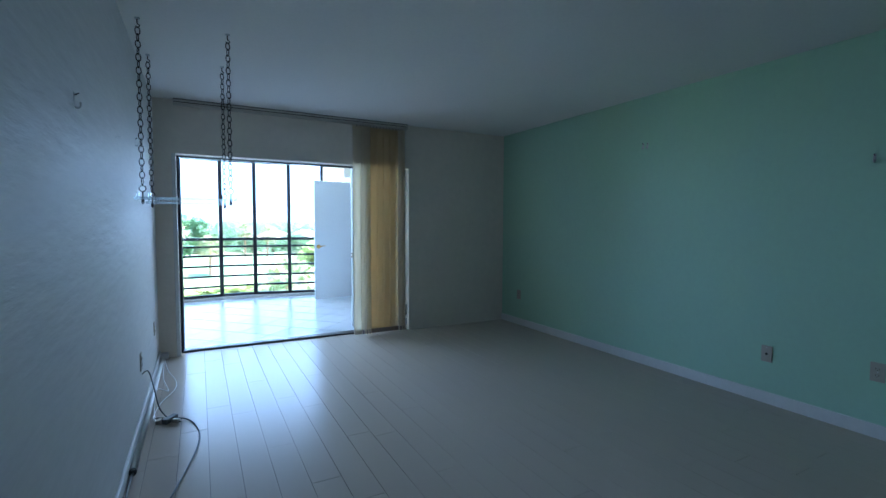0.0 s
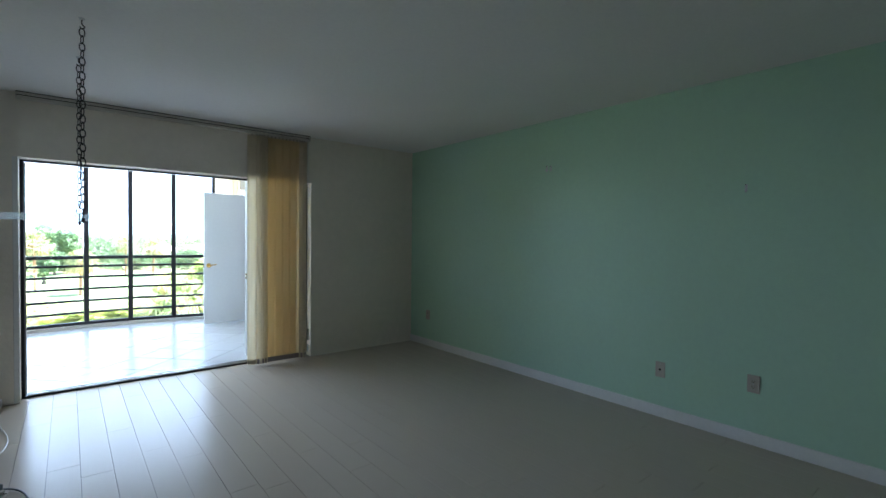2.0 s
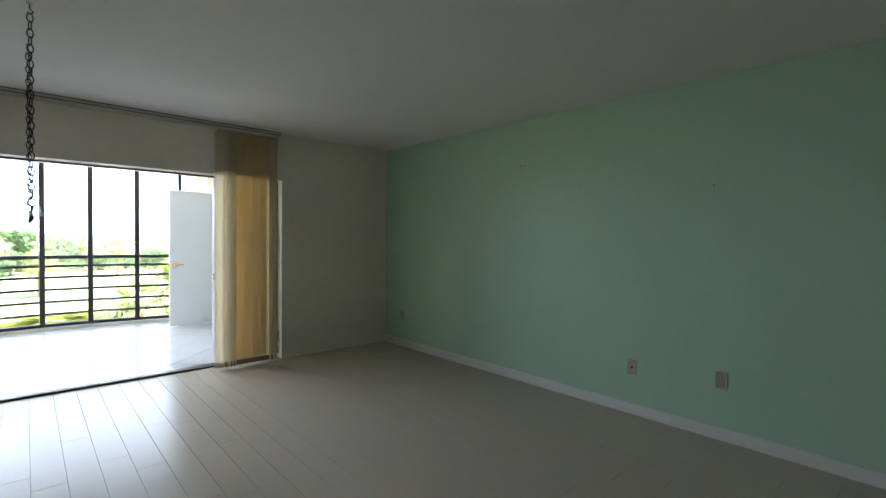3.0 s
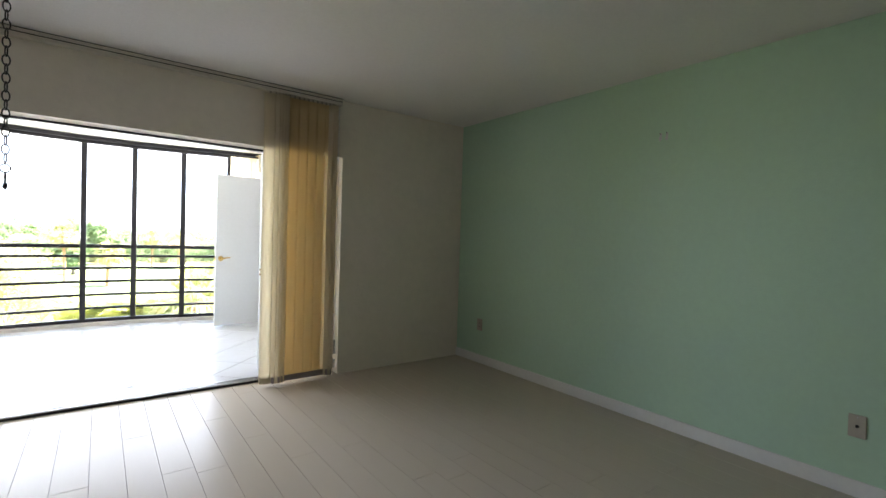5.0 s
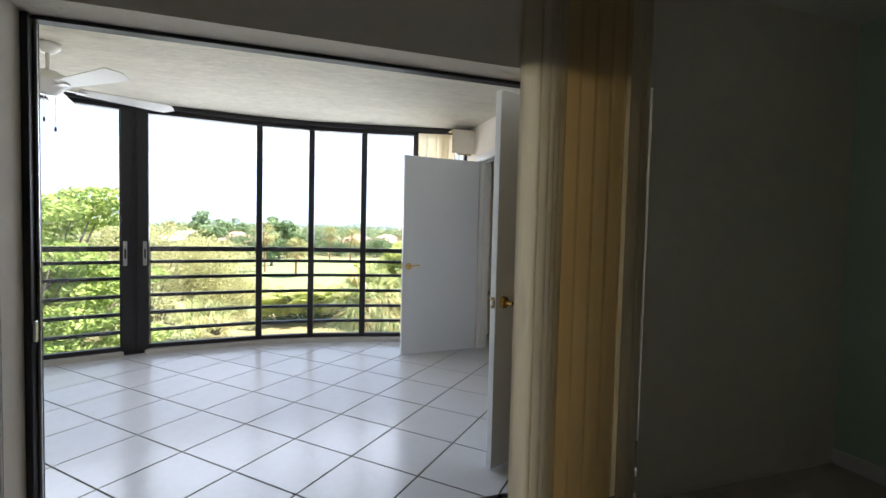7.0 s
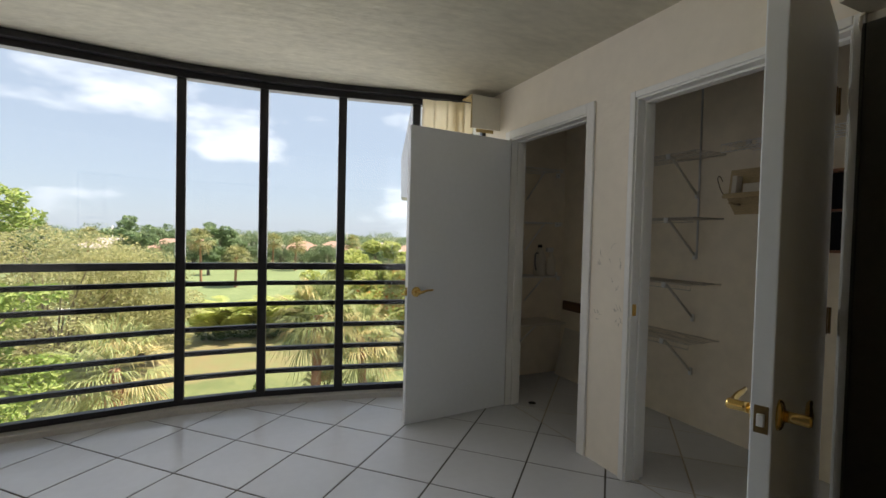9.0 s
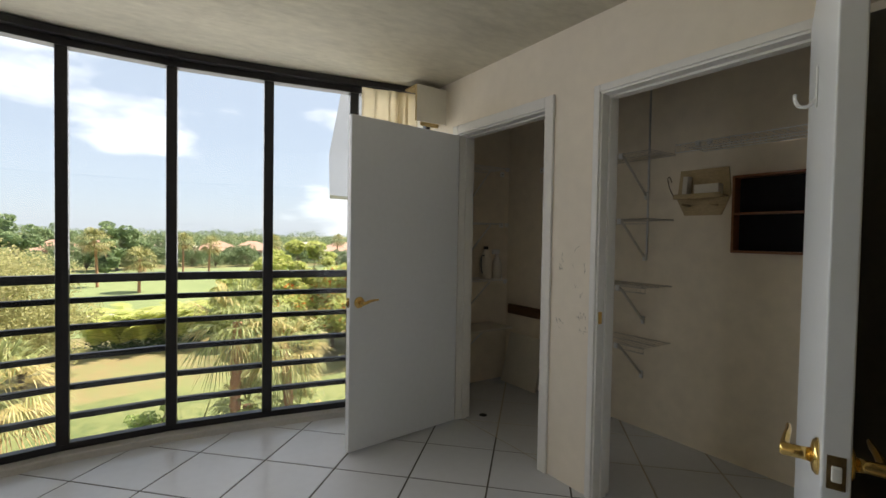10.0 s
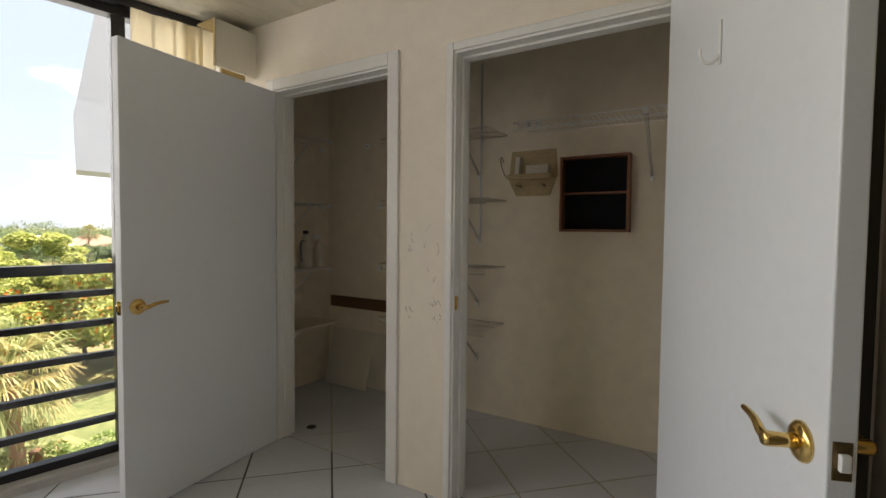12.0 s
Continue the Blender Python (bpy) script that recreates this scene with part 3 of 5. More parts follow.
# ---- small fixtures of the living room ----
def outlet(m, label, kind="duplex"):
    """A wall plate; its face looks along local -y."""
    t = thing("outlet", m, label, "outlet")
    part("plate", box(-0.036, 0.036, -0.007, 0, -0.058, 0.058, 0.003), M_PLASTIC, t)
    if kind == "duplex":
        for z in (-0.02, 0.02):
            s = part("socket", box(-0.017, 0.017, -0.010, -0.007, z - 0.014, z + 0.014, 0.002), M_PLASTIC, t)
            for x in (-0.007, 0.007):
                part("slot", box(x - 0.0012, x + 0.0012, -0.0106, -0.0101, z - 0.004, z + 0.006), M_DARK, s)
            part("slot", box(-0.002, 0.002, -0.0106, -0.0101, z - 0.010, z - 0.006), M_DARK, s)
    else:
        part("jack", lathe([(0.001, -0.007), (0.008, -0.007), (0.007, -0.013), (0.001, -0.013)], 14, "y"), M_DARK, t)
    part("screw", lathe([(0.001, -0.007), (0.0035, -0.007), (0.003, -0.0085), (0.001, -0.0085)], 10, "y", at=(0, 0, 0.045 if kind != "duplex" else 0)), M_STEEL, t)
    return t


outlet(pose(XR, 1.952, 0.358, 0, 0, -90), "ivory cable jack plate on the green wall", "jack")
outlet(pose(XR, 1.345, 0.40, 0, 0, -90), "ivory double outlet on the green wall")
outlet(pose(XR, 4.837, 0.384, 0, 0, -90), "ivory double outlet near the corner of the green wall")
outlet(pose(XL, 3.69, 0.38, 0, 0, 90), "white outlet plate on the plaster wall")
outlet(pose(XL, 4.71, 0.39, 0, 0, 90), "white outlet plate beside the balcony opening")


def picture_hook(m, label, two=False):
    t = thing("picture_hook", m @ Matrix.Diagonal((0.85, 0.85, 0.85, 1)), label, "hook")
    for x in ((-0.026, 0.026) if two else (0.0,)):
        part("strap", box(x - 0.009, x + 0.009, -0.002, 0, -0.026, 0.03, 0.0006), M_STEEL, t)
        part("prong", tube(smooth_path([(x, -0.001, -0.024), (x, -0.01, -0.032), (x, -0.02, -0.022), (x, -0.02, -0.006)], 3), 0.004, 6), M_STEEL, t)
        part("nail", tube([(x, 0, 0.018), (x, -0.016, 0.028)], 0.0025, 6), M_CHAIN, t)


picture_hook(pose(XR, 3.018, 1.986, 0, 0, -90), "pair of steel picture hooks on the green wall", True)
picture_hook(pose(XR, 1.415, 1.68, 0, 0, -90), "single steel picture hook on the green wall")
picture_hook(pose(XL, 2.121, 1.685, 0, 0, 90), "steel picture hook on the plaster wall")
picture_hook(pose(XL, 3.796, 1.807, 0, 0, 90), "steel picture hook behind the hanging shelf")
nailob = thing("nail", pose(XL, 2.967, 1.70, 0, 0, 90), "bare nail in the plaster wall", "nail")
part("shank", tube([(0, 0.0, 0), (0, -0.02, 0.006)], 0.0018, 6), M_STEEL, nailob)
part("head", tube([(0, -0.02, 0.006), (0, -0.0215, 0.0065)], 0.004, 8), M_STEEL, nailob)

conduit = thing("cable_conduit", pose(XL + 0.014, 2.93, 0), "white plastic cable conduit lying along the baseboard", "conduit")
part("pipe", tube([(0.016, 0, 0.016), (0.017, 1.1, 0.016), (0.016, 2.2, 0.016)], 0.016, 12), M_WHITE_PLASTIC, conduit)
part("end_cap", tube([(0.016, -0.02, 0.016), (0.016, 0.0, 0.016)], 0.0175, 12), M_DARK, conduit)
part("end_box", box(-0.005, 0.06, 2.2, 2.27, 0.0, 0.055, 0.006), M_WHITE_PLASTIC, conduit)
part("loose_cable", tube(smooth_path([(0.016, -0.02, 0.014), (0.012, -0.14, 0.008), (0.014, -0.26, 0.006), (0.012, -0.38, 0.006)], 4), 0.006, 8), M_CORD, conduit)

cord = thing("extension_cord", pose(-0.31, 3.56, 0), "grey extension cord with a plug adapter on the floor", "extension cord")
part("adapter", box(-0.05, 0.05, -0.02, 0.02, 0.0, 0.034, 0.006), M_CORD, cord, m=pose(0, 0, 0.001, 0, 0, 52))
for px, py, turn in ((-0.062, 0.0, 80), (-0.05, 0.045, 150), (0.035, -0.035, -40)):
    pg = part("plug", box(-0.024, 0.022, -0.013, 0.013, 0.0, 0.025, 0.005), M_PLASTIC, cord, m=pose(px, py, 0.001, 0, 0, turn))
    part("strain_relief", tube([(0.022, 0, 0.013), (0.042, 0, 0.012)], 0.005, 8, None, 0.0035), M_PLASTIC, pg)
part("cable", tube(smooth_path([(0.05, 0.0, 0.016), (0.10, -0.03, 0.008), (0.14, -0.12, 0.006), (0.168, -0.29, 0.006), (0.155, -0.48, 0.006), (0.10, -0.75, 0.006), (0.03, -1.05, 0.006), (0.0, -1.35, 0.006)], 7), 0.0045, 8), M_CORD, cord)
part("cable", tube(smooth_path([(-0.155, 0.12, 0.30), (-0.12, 0.13, 0.31), (-0.09, 0.11, 0.20), (-0.06, 0.06, 0.08), (-0.02, 0.02, 0.03)], 7), 0.004, 8), M_CORD, cord)
part("cable", tube(smooth_path([(-0.07, 0.0, 0.012), (-0.10, 0.12, 0.006), (-0.07, 0.38, 0.006), (0.0, 0.62, 0.006), (0.0, 0.85, 0.006), (-0.06, 1.12, 0.006), (-0.10, 1.4, 0.01), (-0.11, 1.55, 0.03)], 7), 0.0035, 8), M_WHITE_PLASTIC, cord, "white cable")
part("cable", tube(smooth_path([(-0.08, 0.0, 0.014), (-0.105, 0.25, 0.006), (-0.10, 0.45, 0.08), (-0.04, 0.6, 0.012), (-0.08, 0.8, 0.04), (-0.10, 1.1, 0.03), (-0.11, 1.5, 0.04)], 7), 0.003, 8), M_WHITE_PLASTIC, cord, "white cable")


# ---- balcony fixtures ----
fan = thing("ceiling_fan", pose(-0.95, 7.09, BC), "white ceiling fan with broad blades and pull chains", "ceiling fan")
part("canopy", lathe([(0.001, -0.001), (0.07, -0.001), (0.065, -0.03), (0.03, -0.06), (0.001, -0.06)], 24), M_FAN, fan)
part("downrod", tube([(0, 0, -0.05), (0, 0, -0.18)], 0.012, 10), M_FAN, fan)
part("motor", lathe([(0.001, -0.17), (0.05, -0.17), (0.11, -0.20), (0.115, -0.25), (0.08, -0.285), (0.05, -0.32), (0.001, -0.325)], 28), M_FAN, fan)
for k in range(5):
    ang = 31 + 72 * k
    bm = bmesh.new()
    prof = []
    for i in range(15):
        u = i / 14
        r = 0.15 + 0.58 * u
        hw = 0.045 + 0.03 * u if u < 0.9 else 0.072 * math.sqrt(max(0.02, 1 - ((u - 0.9) / 0.1) ** 2))
        prof.append((r, hw))
    up = [[bm.verts.new((r, s * hw, z - s * hw * 0.2)) for s in (-1, 1) for z in (0, 0.006)] for r, hw in prof]
    for p, q in zip(up, up[1:]):
        for i, j in ((0, 1), (1, 3), (3, 2), (2, 0)):
            bm.faces.new((p[i], p[j], q[j], q[i]))
    bm.faces.new([up[0][i] for i in (0, 1, 3, 2)])
    bm.faces.new([up[-1][i] for i in (0, 2, 3, 1)])
    b = part("blade", bm, M_FAN, fan, m=pose(0, 0, -0.268, 0, 0, ang))
    part("blade_iron", box(0.09, 0.2, -0.018, 0.018, -0.008, -0.001, 0.002), M_FAN, b)
for x, l in ((0.03, 0.20), (-0.03, 0.14)):
    pc = part("pull_chain", tube([(x, 0.02, -0.315), (x, 0.02, -0.315 - l)], 0.0015, 6), M_WHITE_PLASTIC, fan)
    part("bob", lathe([(0.001, -0.315 - l), (0.006, -0.32 - l), (0.008, -0.34 - l), (0.001, -0.35 - l)], 10, at=(x, 0.02, 0)), M_CHAIN, pc)

valance = thing("blind_valance", pose(2.15, 8.135, 2.085), "cream open-ended blind valance box near the ceiling", "valance")
part("front", box(0.004, 0.252, 0.0, 0.012, 0.0, 0.25, 0.002), M_VALANCE, valance)
part("top", box(0.0, 0.252, 0.012, 0.16, 0.238, 0.25, 0.001), M_TAN, valance)
part("back", box(0.1, 0.252, 0.10, 0.112, 0.0, 0.237), M_TAN, valance, "bare hardboard lining")
part("edge_strip", box(-0.001, 0.004, -0.002, 0.014, 0.0, 0.25, 0.001), M_BIRCH, valance)
blind2 = thing("vertical_blind", pose(0, 8.28, 0), "cream fabric blind stack beside the curved window", "blind")
for k, x in enumerate((1.868, 1.962, 2.052, 2.092, 2.165)):
    part("vane", vane(0.1, 0.06, 2.29, 0.005, 0.003, 40 + k), M_BLIND_PALE, blind2, m=pose(x, 0.02 - 0.218 * (x - 1.845), 0, 0, 0, -12.3 + (8, -6, 14, -16, 4)[k]))
drain = thing("floor_drain", pose(2.634, 7.936, 0), "small dark round drain in the tile floor", "drain")
part("grate", lathe([(0.001, 0.0005), (0.03, 0.0005), (0.028, 0.003), (0.001, 0.002)], 18), M_DARK, drain)


slat = thing("storage_panel", pose(XW, YO, 0), "tall dark olive panel standing against the wall beside the closet", "panel")
part("board", box(-0.024, -0.001, 0.012, 0.452, 0.0, 1.985, 0.003), M_OLIVE_PANEL, slat)
part("edge_strip", box(-0.027, -0.001, 0.4525, 0.462, 0.0, 1.985, 0.002), M_OLIVE_PANEL, slat)
nook = thing("wall_box", pose(XW, 5.52, 2.02), "small dark brown wooden wall box high beside the closet door", "wall box")
part("front", box(-0.16, -0.148, 0.0, 0.36, 0.012, 0.30, 0.002), M_PLANKWOOD, nook)
part("side", box(-0.148, 0, 0.348, 0.36, 0.012, 0.30, 0.002), M_PLANKWOOD, nook)
part("bottom", box(-0.165, 0, -0.004, 0.364, 0.0, 0.012, 0.002), M_SPARE, nook)
part("bracket", tube(smooth_path([(-0.02, 0.36, 0.0), (-0.03, 0.365, -0.03), (-0.008, 0.36, -0.07)], 4), 0.006, 8), M_SPARE, nook)


# ---- closets ----
def wire_shelf(m, length, depth, label, lip=0.03, wire=M_WIRE):
    """White wire shelf along local y from 0, depth towards local -x."""
    t = thing("wire_shelf", m, label, "shelf")
    for x in (0.0, -depth / 2, -depth):
        part("rod", tube([(x, 0, 0), (x, length, 0)], 0.003, 6), wire, t)
    if lip:
        part("rod", tube([(-depth - 0.002, 0, -lip), (-depth - 0.002, length, -lip)], 0.003, 6), wire, t)
    bm = bmesh.new()
    k = int(length / 0.028)
    for i in range(k + 1):
        y = length * i / k
        tube([(0, y, 0.004), (-depth, y, 0.004), (-depth - 0.004, y, -lip)], 0.0015, 4, bm)
    tagged(part("wire_grid", bm, wire, t), kind="stuff")
    return t


def bracket(t, y, depth, drop=0.24):
    b = part("bracket", tube([(-depth + 0.02, y, -0.012), (-0.01, y, -drop)], 0.008, 6), M_WIRE, t)
    part("bracket_foot", box(-0.014, 0.0, y - 0.01, y + 0.01, -drop - 0.03, -drop + 0.02, 0.002), M_WHITE_PLASTIC, b)
    part("clip", box(-depth - 0.012, -depth - 0.002, y - 0.014, y + 0.014, -0.03, 0.004, 0.002), M_WHITE_PLASTIC, b)


for z in (1.83, 1.415, 0.99, 0.62):
    s = wire_shelf(pose(XC - 0.006, 7.0, z), 0.80, 0.29, "dull white wire shelf with diagonal brackets in the closet")
    bracket(s, 0.19, 0.29)
    bracket(s, 0.72, 0.29)
s = wire_shelf(pose(XC - 0.006, YO + 0.1, 1.83), 1.31, 0.30, "long white wire shelf on the closet back wall", 0.045, M_CLIP)
bracket(s, 0.62, 0.30, 0.30)
for y in (6.79, 6.86):
    part("wall_clip", box(-0.012, 0.005, y - YO - 0.1 - 0.013, y - YO - 0.1 + 0.013, 0.04, 0.07, 0.002), M_WHITE_PLASTIC, s)
std = thing("shelf_standard", pose(XC - 0.002, 7.18, 1.15), "thin white metal shelf standard on the closet wall", "shelf support")
part("strip", box(-0.006, 0, -0.006, 0.006, 0, 1.17, 0.001), M_STEEL, std)

org = thing("letter_rack", pose(XC, 6.977, 1.442, 0, 0, 0), "birch letter rack holding cards, hung on closet wall", "letter rack")
bm = bmesh.new()
vs = [bm.verts.new((x, -y, z)) for x in (-0.012, 0.0) for y, z in ((0.0, 0.10), (0.02, 0.28), (0.30, 0.28), (0.315, 0.12), (0.265, 0.0), (0.05, 0.0))]
bm.faces.new(vs[:6]); bm.faces.new(vs[6:][::-1])
for i in range(6):
    bm.faces.new((vs[i], vs[6 + i], vs[6 + (i + 1) % 6], vs[(i + 1) % 6]))
part("back_board", bm, M_BIRCH, org)
part("ledge", box(-0.085, -0.012, -0.305, -0.01, 0.105, 0.115, 0.002), M_BIRCH, org)
part("front_board", box(-0.092, -0.084, -0.295, -0.02, 0.098, 0.128, 0.003), M_BIRCH, org)
part("peg", tube([(-0.012, -0.08, 0.06), (-0.115, -0.08, 0.065)], 0.007, 8), M_BIRCH, org)
part("peg", tube([(-0.012, -0.24, 0.06), (-0.115, -0.24, 0.065)], 0.007, 8), M_BIRCH, org)
card = thing("card_stack", pose(XC - 0.05, 6.77, 1.558), "stack of cream cards in the letter rack", "cards")
part("cards", box(-0.03, 0.03, -0.07, 0.07, 0, 0.065, 0.003), M_VALANCE, card)
card2 = thing("booklet", pose(XC - 0.05, 6.90, 1.558), "cream booklet standing in the letter rack", "booklet")
part("cover", box(-0.028, 0.028, -0.014, 0.014, 0, 0.12, 0.002), M_VALANCE, card2, m=pose(0, 0, 0, 4, 0, 0))
hk = thing("wall_hook", pose(XC, 7.02, 1.66), "bent brass wire hook beside the letter rack", "hook")
part("wire", tube(smooth_path([(-0.002, 0, 0.0), (-0.03, 0.0, 0.03), (-0.05, 0, 0.01), (-0.03, -0.01, -0.06), (-0.02, -0.03, -0.1)], 4), 0.003, 6), M_OLDBRASS, hk)

cab = thing("display_cabinet", pose(XC, 6.243, 1.222), "red-brown wooden wall box with two black-lined shelves", "cabinet")
cw, chh, cd = 0.385, 0.435, 0.075
part("side", box(-cd, 0, 0, 0.014, 0, chh, 0.002), M_WOOD, cab)
part("side", box(-cd, 0, cw - 0.014, cw, 0, chh, 0.002), M_WOOD, cab)
part("top", box(-cd, 0, 0.014, cw - 0.014, chh - 0.014, chh, 0.002), M_WOOD, cab)
part("bottom", box(-cd, 0, 0.014, cw - 0.014, 0, 0.014, 0.002), M_WOOD, cab)
part("shelf", box(-cd + 0.002, -0.006, 0.014, cw - 0.014, 0.215, 0.226, 0.001), M_WOOD, cab)
part("back", box(-0.006, 0, 0.014, cw - 0.014, 0.014, chh - 0.014), M_BLACK, cab, "black lining")

for z in (1.86, 1.40, 0.93):
    s = thing("wire_shelf", pose(XW + WT + 0.02, 8.564, z), "white wire shelf on the closet end wall", "shelf")
    for y in (0, -0.15, -0.29):
        part("rod", tube([(0, y, 0), (0.6, y, 0)], 0.003, 6), M_WHITE_PLASTIC, s)
    bm = bmesh.new()
    for i in range(22):
        tube([(0.6 * i / 21, 0, 0.004), (0.6 * i / 21, -0.29, 0.004), (0.6 * i / 21, -0.295, -0.03)], 0.0015, 4, bm)
    tagged(part("wire_grid", bm, M_WHITE_PLASTIC, s), kind="stuff")
    part("bracket", tube([(0.42, -0.27, -0.01), (0.42, -0.006, -0.24)], 0.006, 6), M_WHITE_PLASTIC, s)
    part("clip", box(0.55, 0.58, -0.302, -0.292, -0.025, 0.008, 0.002), M_WHITE_PLASTIC, s)
    c = thing("shelf_clip", pose(XC, 8.03 if z < 1.8 else 8.15, z), "white plastic shelf clip screwed to the closet wall", "clip")
    part("clip_body", box(-0.014, 0, -0.02, 0.02, -0.022, 0.022, 0.002), M_CLIP, c)
    part("screw", tube([(-0.014, 0, 0), (-0.016, 0, 0)], 0.004, 8), M_CHAIN, c)
    c = thing("shelf_clip", pose(3.315, 8.565, z), "white plastic shelf clip screwed to the closet wall", "clip")
    part("clip_body", box(-0.02, 0.02, -0.014, 0, -0.022, 0.022, 0.002), M_CLIP, c)
    part("screw", tube([(0, -0.014, 0), (0, -0.016, 0)], 0.004, 8), M_CHAIN, c)
ws = thing("wooden_shelf", pose(XW + WT, 8.564, 0.53), "pale board shelf low on the closet end wall", "shelf")
part("board", box(0.0, 0.68, -0.3, 0, -0.016, 0, 0.002), M_SPARE, ws)
part("bracket", tube([(0.4, -0.25, -0.02), (0.4, -0.008, -0.22)], 0.006, 6), M_WHITE_PLASTIC, ws)
plankob = thing("wall_plank", pose(XC, 7.62, 0.60), "dark brown wooden plank fixed along the closet wall", "plank")
part("plank", box(-0.03, 0, 0, 0.9, 0, 0.085, 0.004), M_PLANKWOOD, plankob)
for off, y0, tilt, hh in ((0.128, 8.07, 14.5, 0.44), (0.05, 7.70, 4.0, 0.42)):
    pn = thing("spare_panel", pose(XC - off, y0, 0.004, 0, tilt, 0), "pale square panel leaning on the closet wall", "panel")
    part("panel", box(0, 0.02, 0, 0.42, 0, hh, 0.003), M_PANEL, pn)
bot = thing("spray_bottle", pose(3.135, 8.40, 0.935), "white spray bottle standing on a wire shelf", "bottle")
part("body", lathe([(0.001, 0), (0.04, 0), (0.043, 0.02), (0.043, 0.12), (0.032, 0.16), (0.014, 0.19), (0.014, 0.21), (0.001, 0.21)], 20), M_SPARE, bot)
part("trigger_head", box(-0.05, 0.02, -0.014, 0.014, 0.21, 0.25, 0.006), M_WHITE_PLASTIC, bot)
jug = thing("jug", pose(3.02, 8.41, 0.935), "dark and white plastic jug on a wire shelf", "jug")
part("body", lathe([(0.001, 0), (0.05, 0), (0.055, 0.03), (0.052, 0.16), (0.03, 0.22), (0.018, 0.25), (0.001, 0.25)], 20), M_SPARE, jug)
part("handle", tube(smooth_path([(-0.035, -0.02, 0.2), (-0.07, -0.03, 0.19), (-0.075, -0.035, 0.1), (-0.05, -0.02, 0.05)], 4), 0.007, 8), M_CORD, jug, "dark handle")
part("cap", lathe([(0.001, 0.25), (0.02, 0.25), (0.02, 0.275), (0.001, 0.275)], 14), M_DARK, jug)


# ---- outside ----
GZ = -5.6
M_GRASS = material("dry_lawn", (0.25, 0.18, 0.085), 0.95, vary=0.15, scale=0.22, fine=2.2, bump=0.5, bump_scale=6, tint=(0.13, 0.165, 0.055))
M_GREEN_LAWN = material("green_lawn", (0.085, 0.13, 0.035), 0.95, vary=0.25, scale=0.5, fine=4, bump=0.5, bump_scale=8, tint=(0.19, 0.20, 0.075))
M_FAIRWAY = material("fairway_grass", (0.125, 0.175, 0.06), 0.95, vary=0.12, scale=0.05, fine=1.0, tint=(0.20, 0.24, 0.10))
M_PATH = material("concrete_path", (0.55, 0.52, 0.46), 0.9, vary=0.1, fine=8)
M_BARK = material("palm_bark", (0.36, 0.19, 0.11), 0.9, vary=0.35, scale=3, fine=20, bump=0.6, bump_scale=14, stretch=(1, 1, 2))
M_TRUNK = material("grey_bark", (0.17, 0.13, 0.10), 0.9, vary=0.3, scale=3, fine=15, bump=0.5, bump_scale=12)
M_ROOF = material("terracotta_roof", (0.34, 0.20, 0.145), 0.8, vary=0.15, scale=0.6, fine=4)
M_ROOF_GREY = material("pale_roof", (0.38, 0.32, 0.28), 0.8, vary=0.1, scale=0.6, fine=4)
M_HOUSE = material("pink_stucco", (0.46, 0.34, 0.27), 0.9, vary=0.06, scale=0.5, fine=5)
M_PAVER = material("pink_pavers", (0.50, 0.32, 0.27), 0.85, vary=0.12, scale=0.7, fine=5)
M_POOL = material("pool_water", (0.05, 0.35, 0.42), 0.05, vary=0.1)
L_SUN = leaf_material("bright_leaf", (0.18, 0.28, 0.06), (0.42, 0.48, 0.15), 0.45)
L_MID = leaf_material("green_leaf", (0.19, 0.29, 0.09), (0.42, 0.50, 0.18), 0.5)
L_OLIVE = leaf_material("olive_leaf", (0.30, 0.32, 0.13), (0.56, 0.52, 0.27), 0.5)
# leaves low in the hedge, with the shade there put into their colour
L_SHADE = leaf_material("shaded_leaf", (0.025, 0.065, 0.02), (0.07, 0.13, 0.035), 0.2)
# distance haze is put into this leaf colour, greyer than near leaves
L_FAR = leaf_material("hazed_distant_leaf", (0.11, 0.18, 0.09), (0.26, 0.32, 0.16), 0.35)
L_PALM = leaf_material("palm_frond", (0.21, 0.27, 0.10), (0.48, 0.50, 0.23), 0.42)
L_PALM_PALE = leaf_material("yellowing_palm_frond", (0.40, 0.35, 0.14), (0.66, 0.54, 0.27), 0.42)
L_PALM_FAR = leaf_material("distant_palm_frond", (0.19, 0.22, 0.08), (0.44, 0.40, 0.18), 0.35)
L_LIME = leaf_material("lime_leaf", (0.30, 0.38, 0.10), (0.64, 0.64, 0.25), 0.5)
# deep green lifted by haze in the colour, for trees across the fairway
L_DEEP = leaf_material("hazed_deep_green_leaf", (0.14, 0.22, 0.11), (0.30, 0.38, 0.19), 0.35)
L_DRY = leaf_material("dry_frond", (0.36, 0.24, 0.11), (0.54, 0.38, 0.19), 0.35)
L_FLOWER = leaf_material("orange_blossom", (0.55, 0.12, 0.03), (0.7, 0.28, 0.06), 0.3)

structure("ground", prism([(-900, 12), (900, 12), (900, 1600), (-900, 1600)], GZ - 1, GZ), M_GRASS, "dry yellow-green lawn below the balcony", "ground")


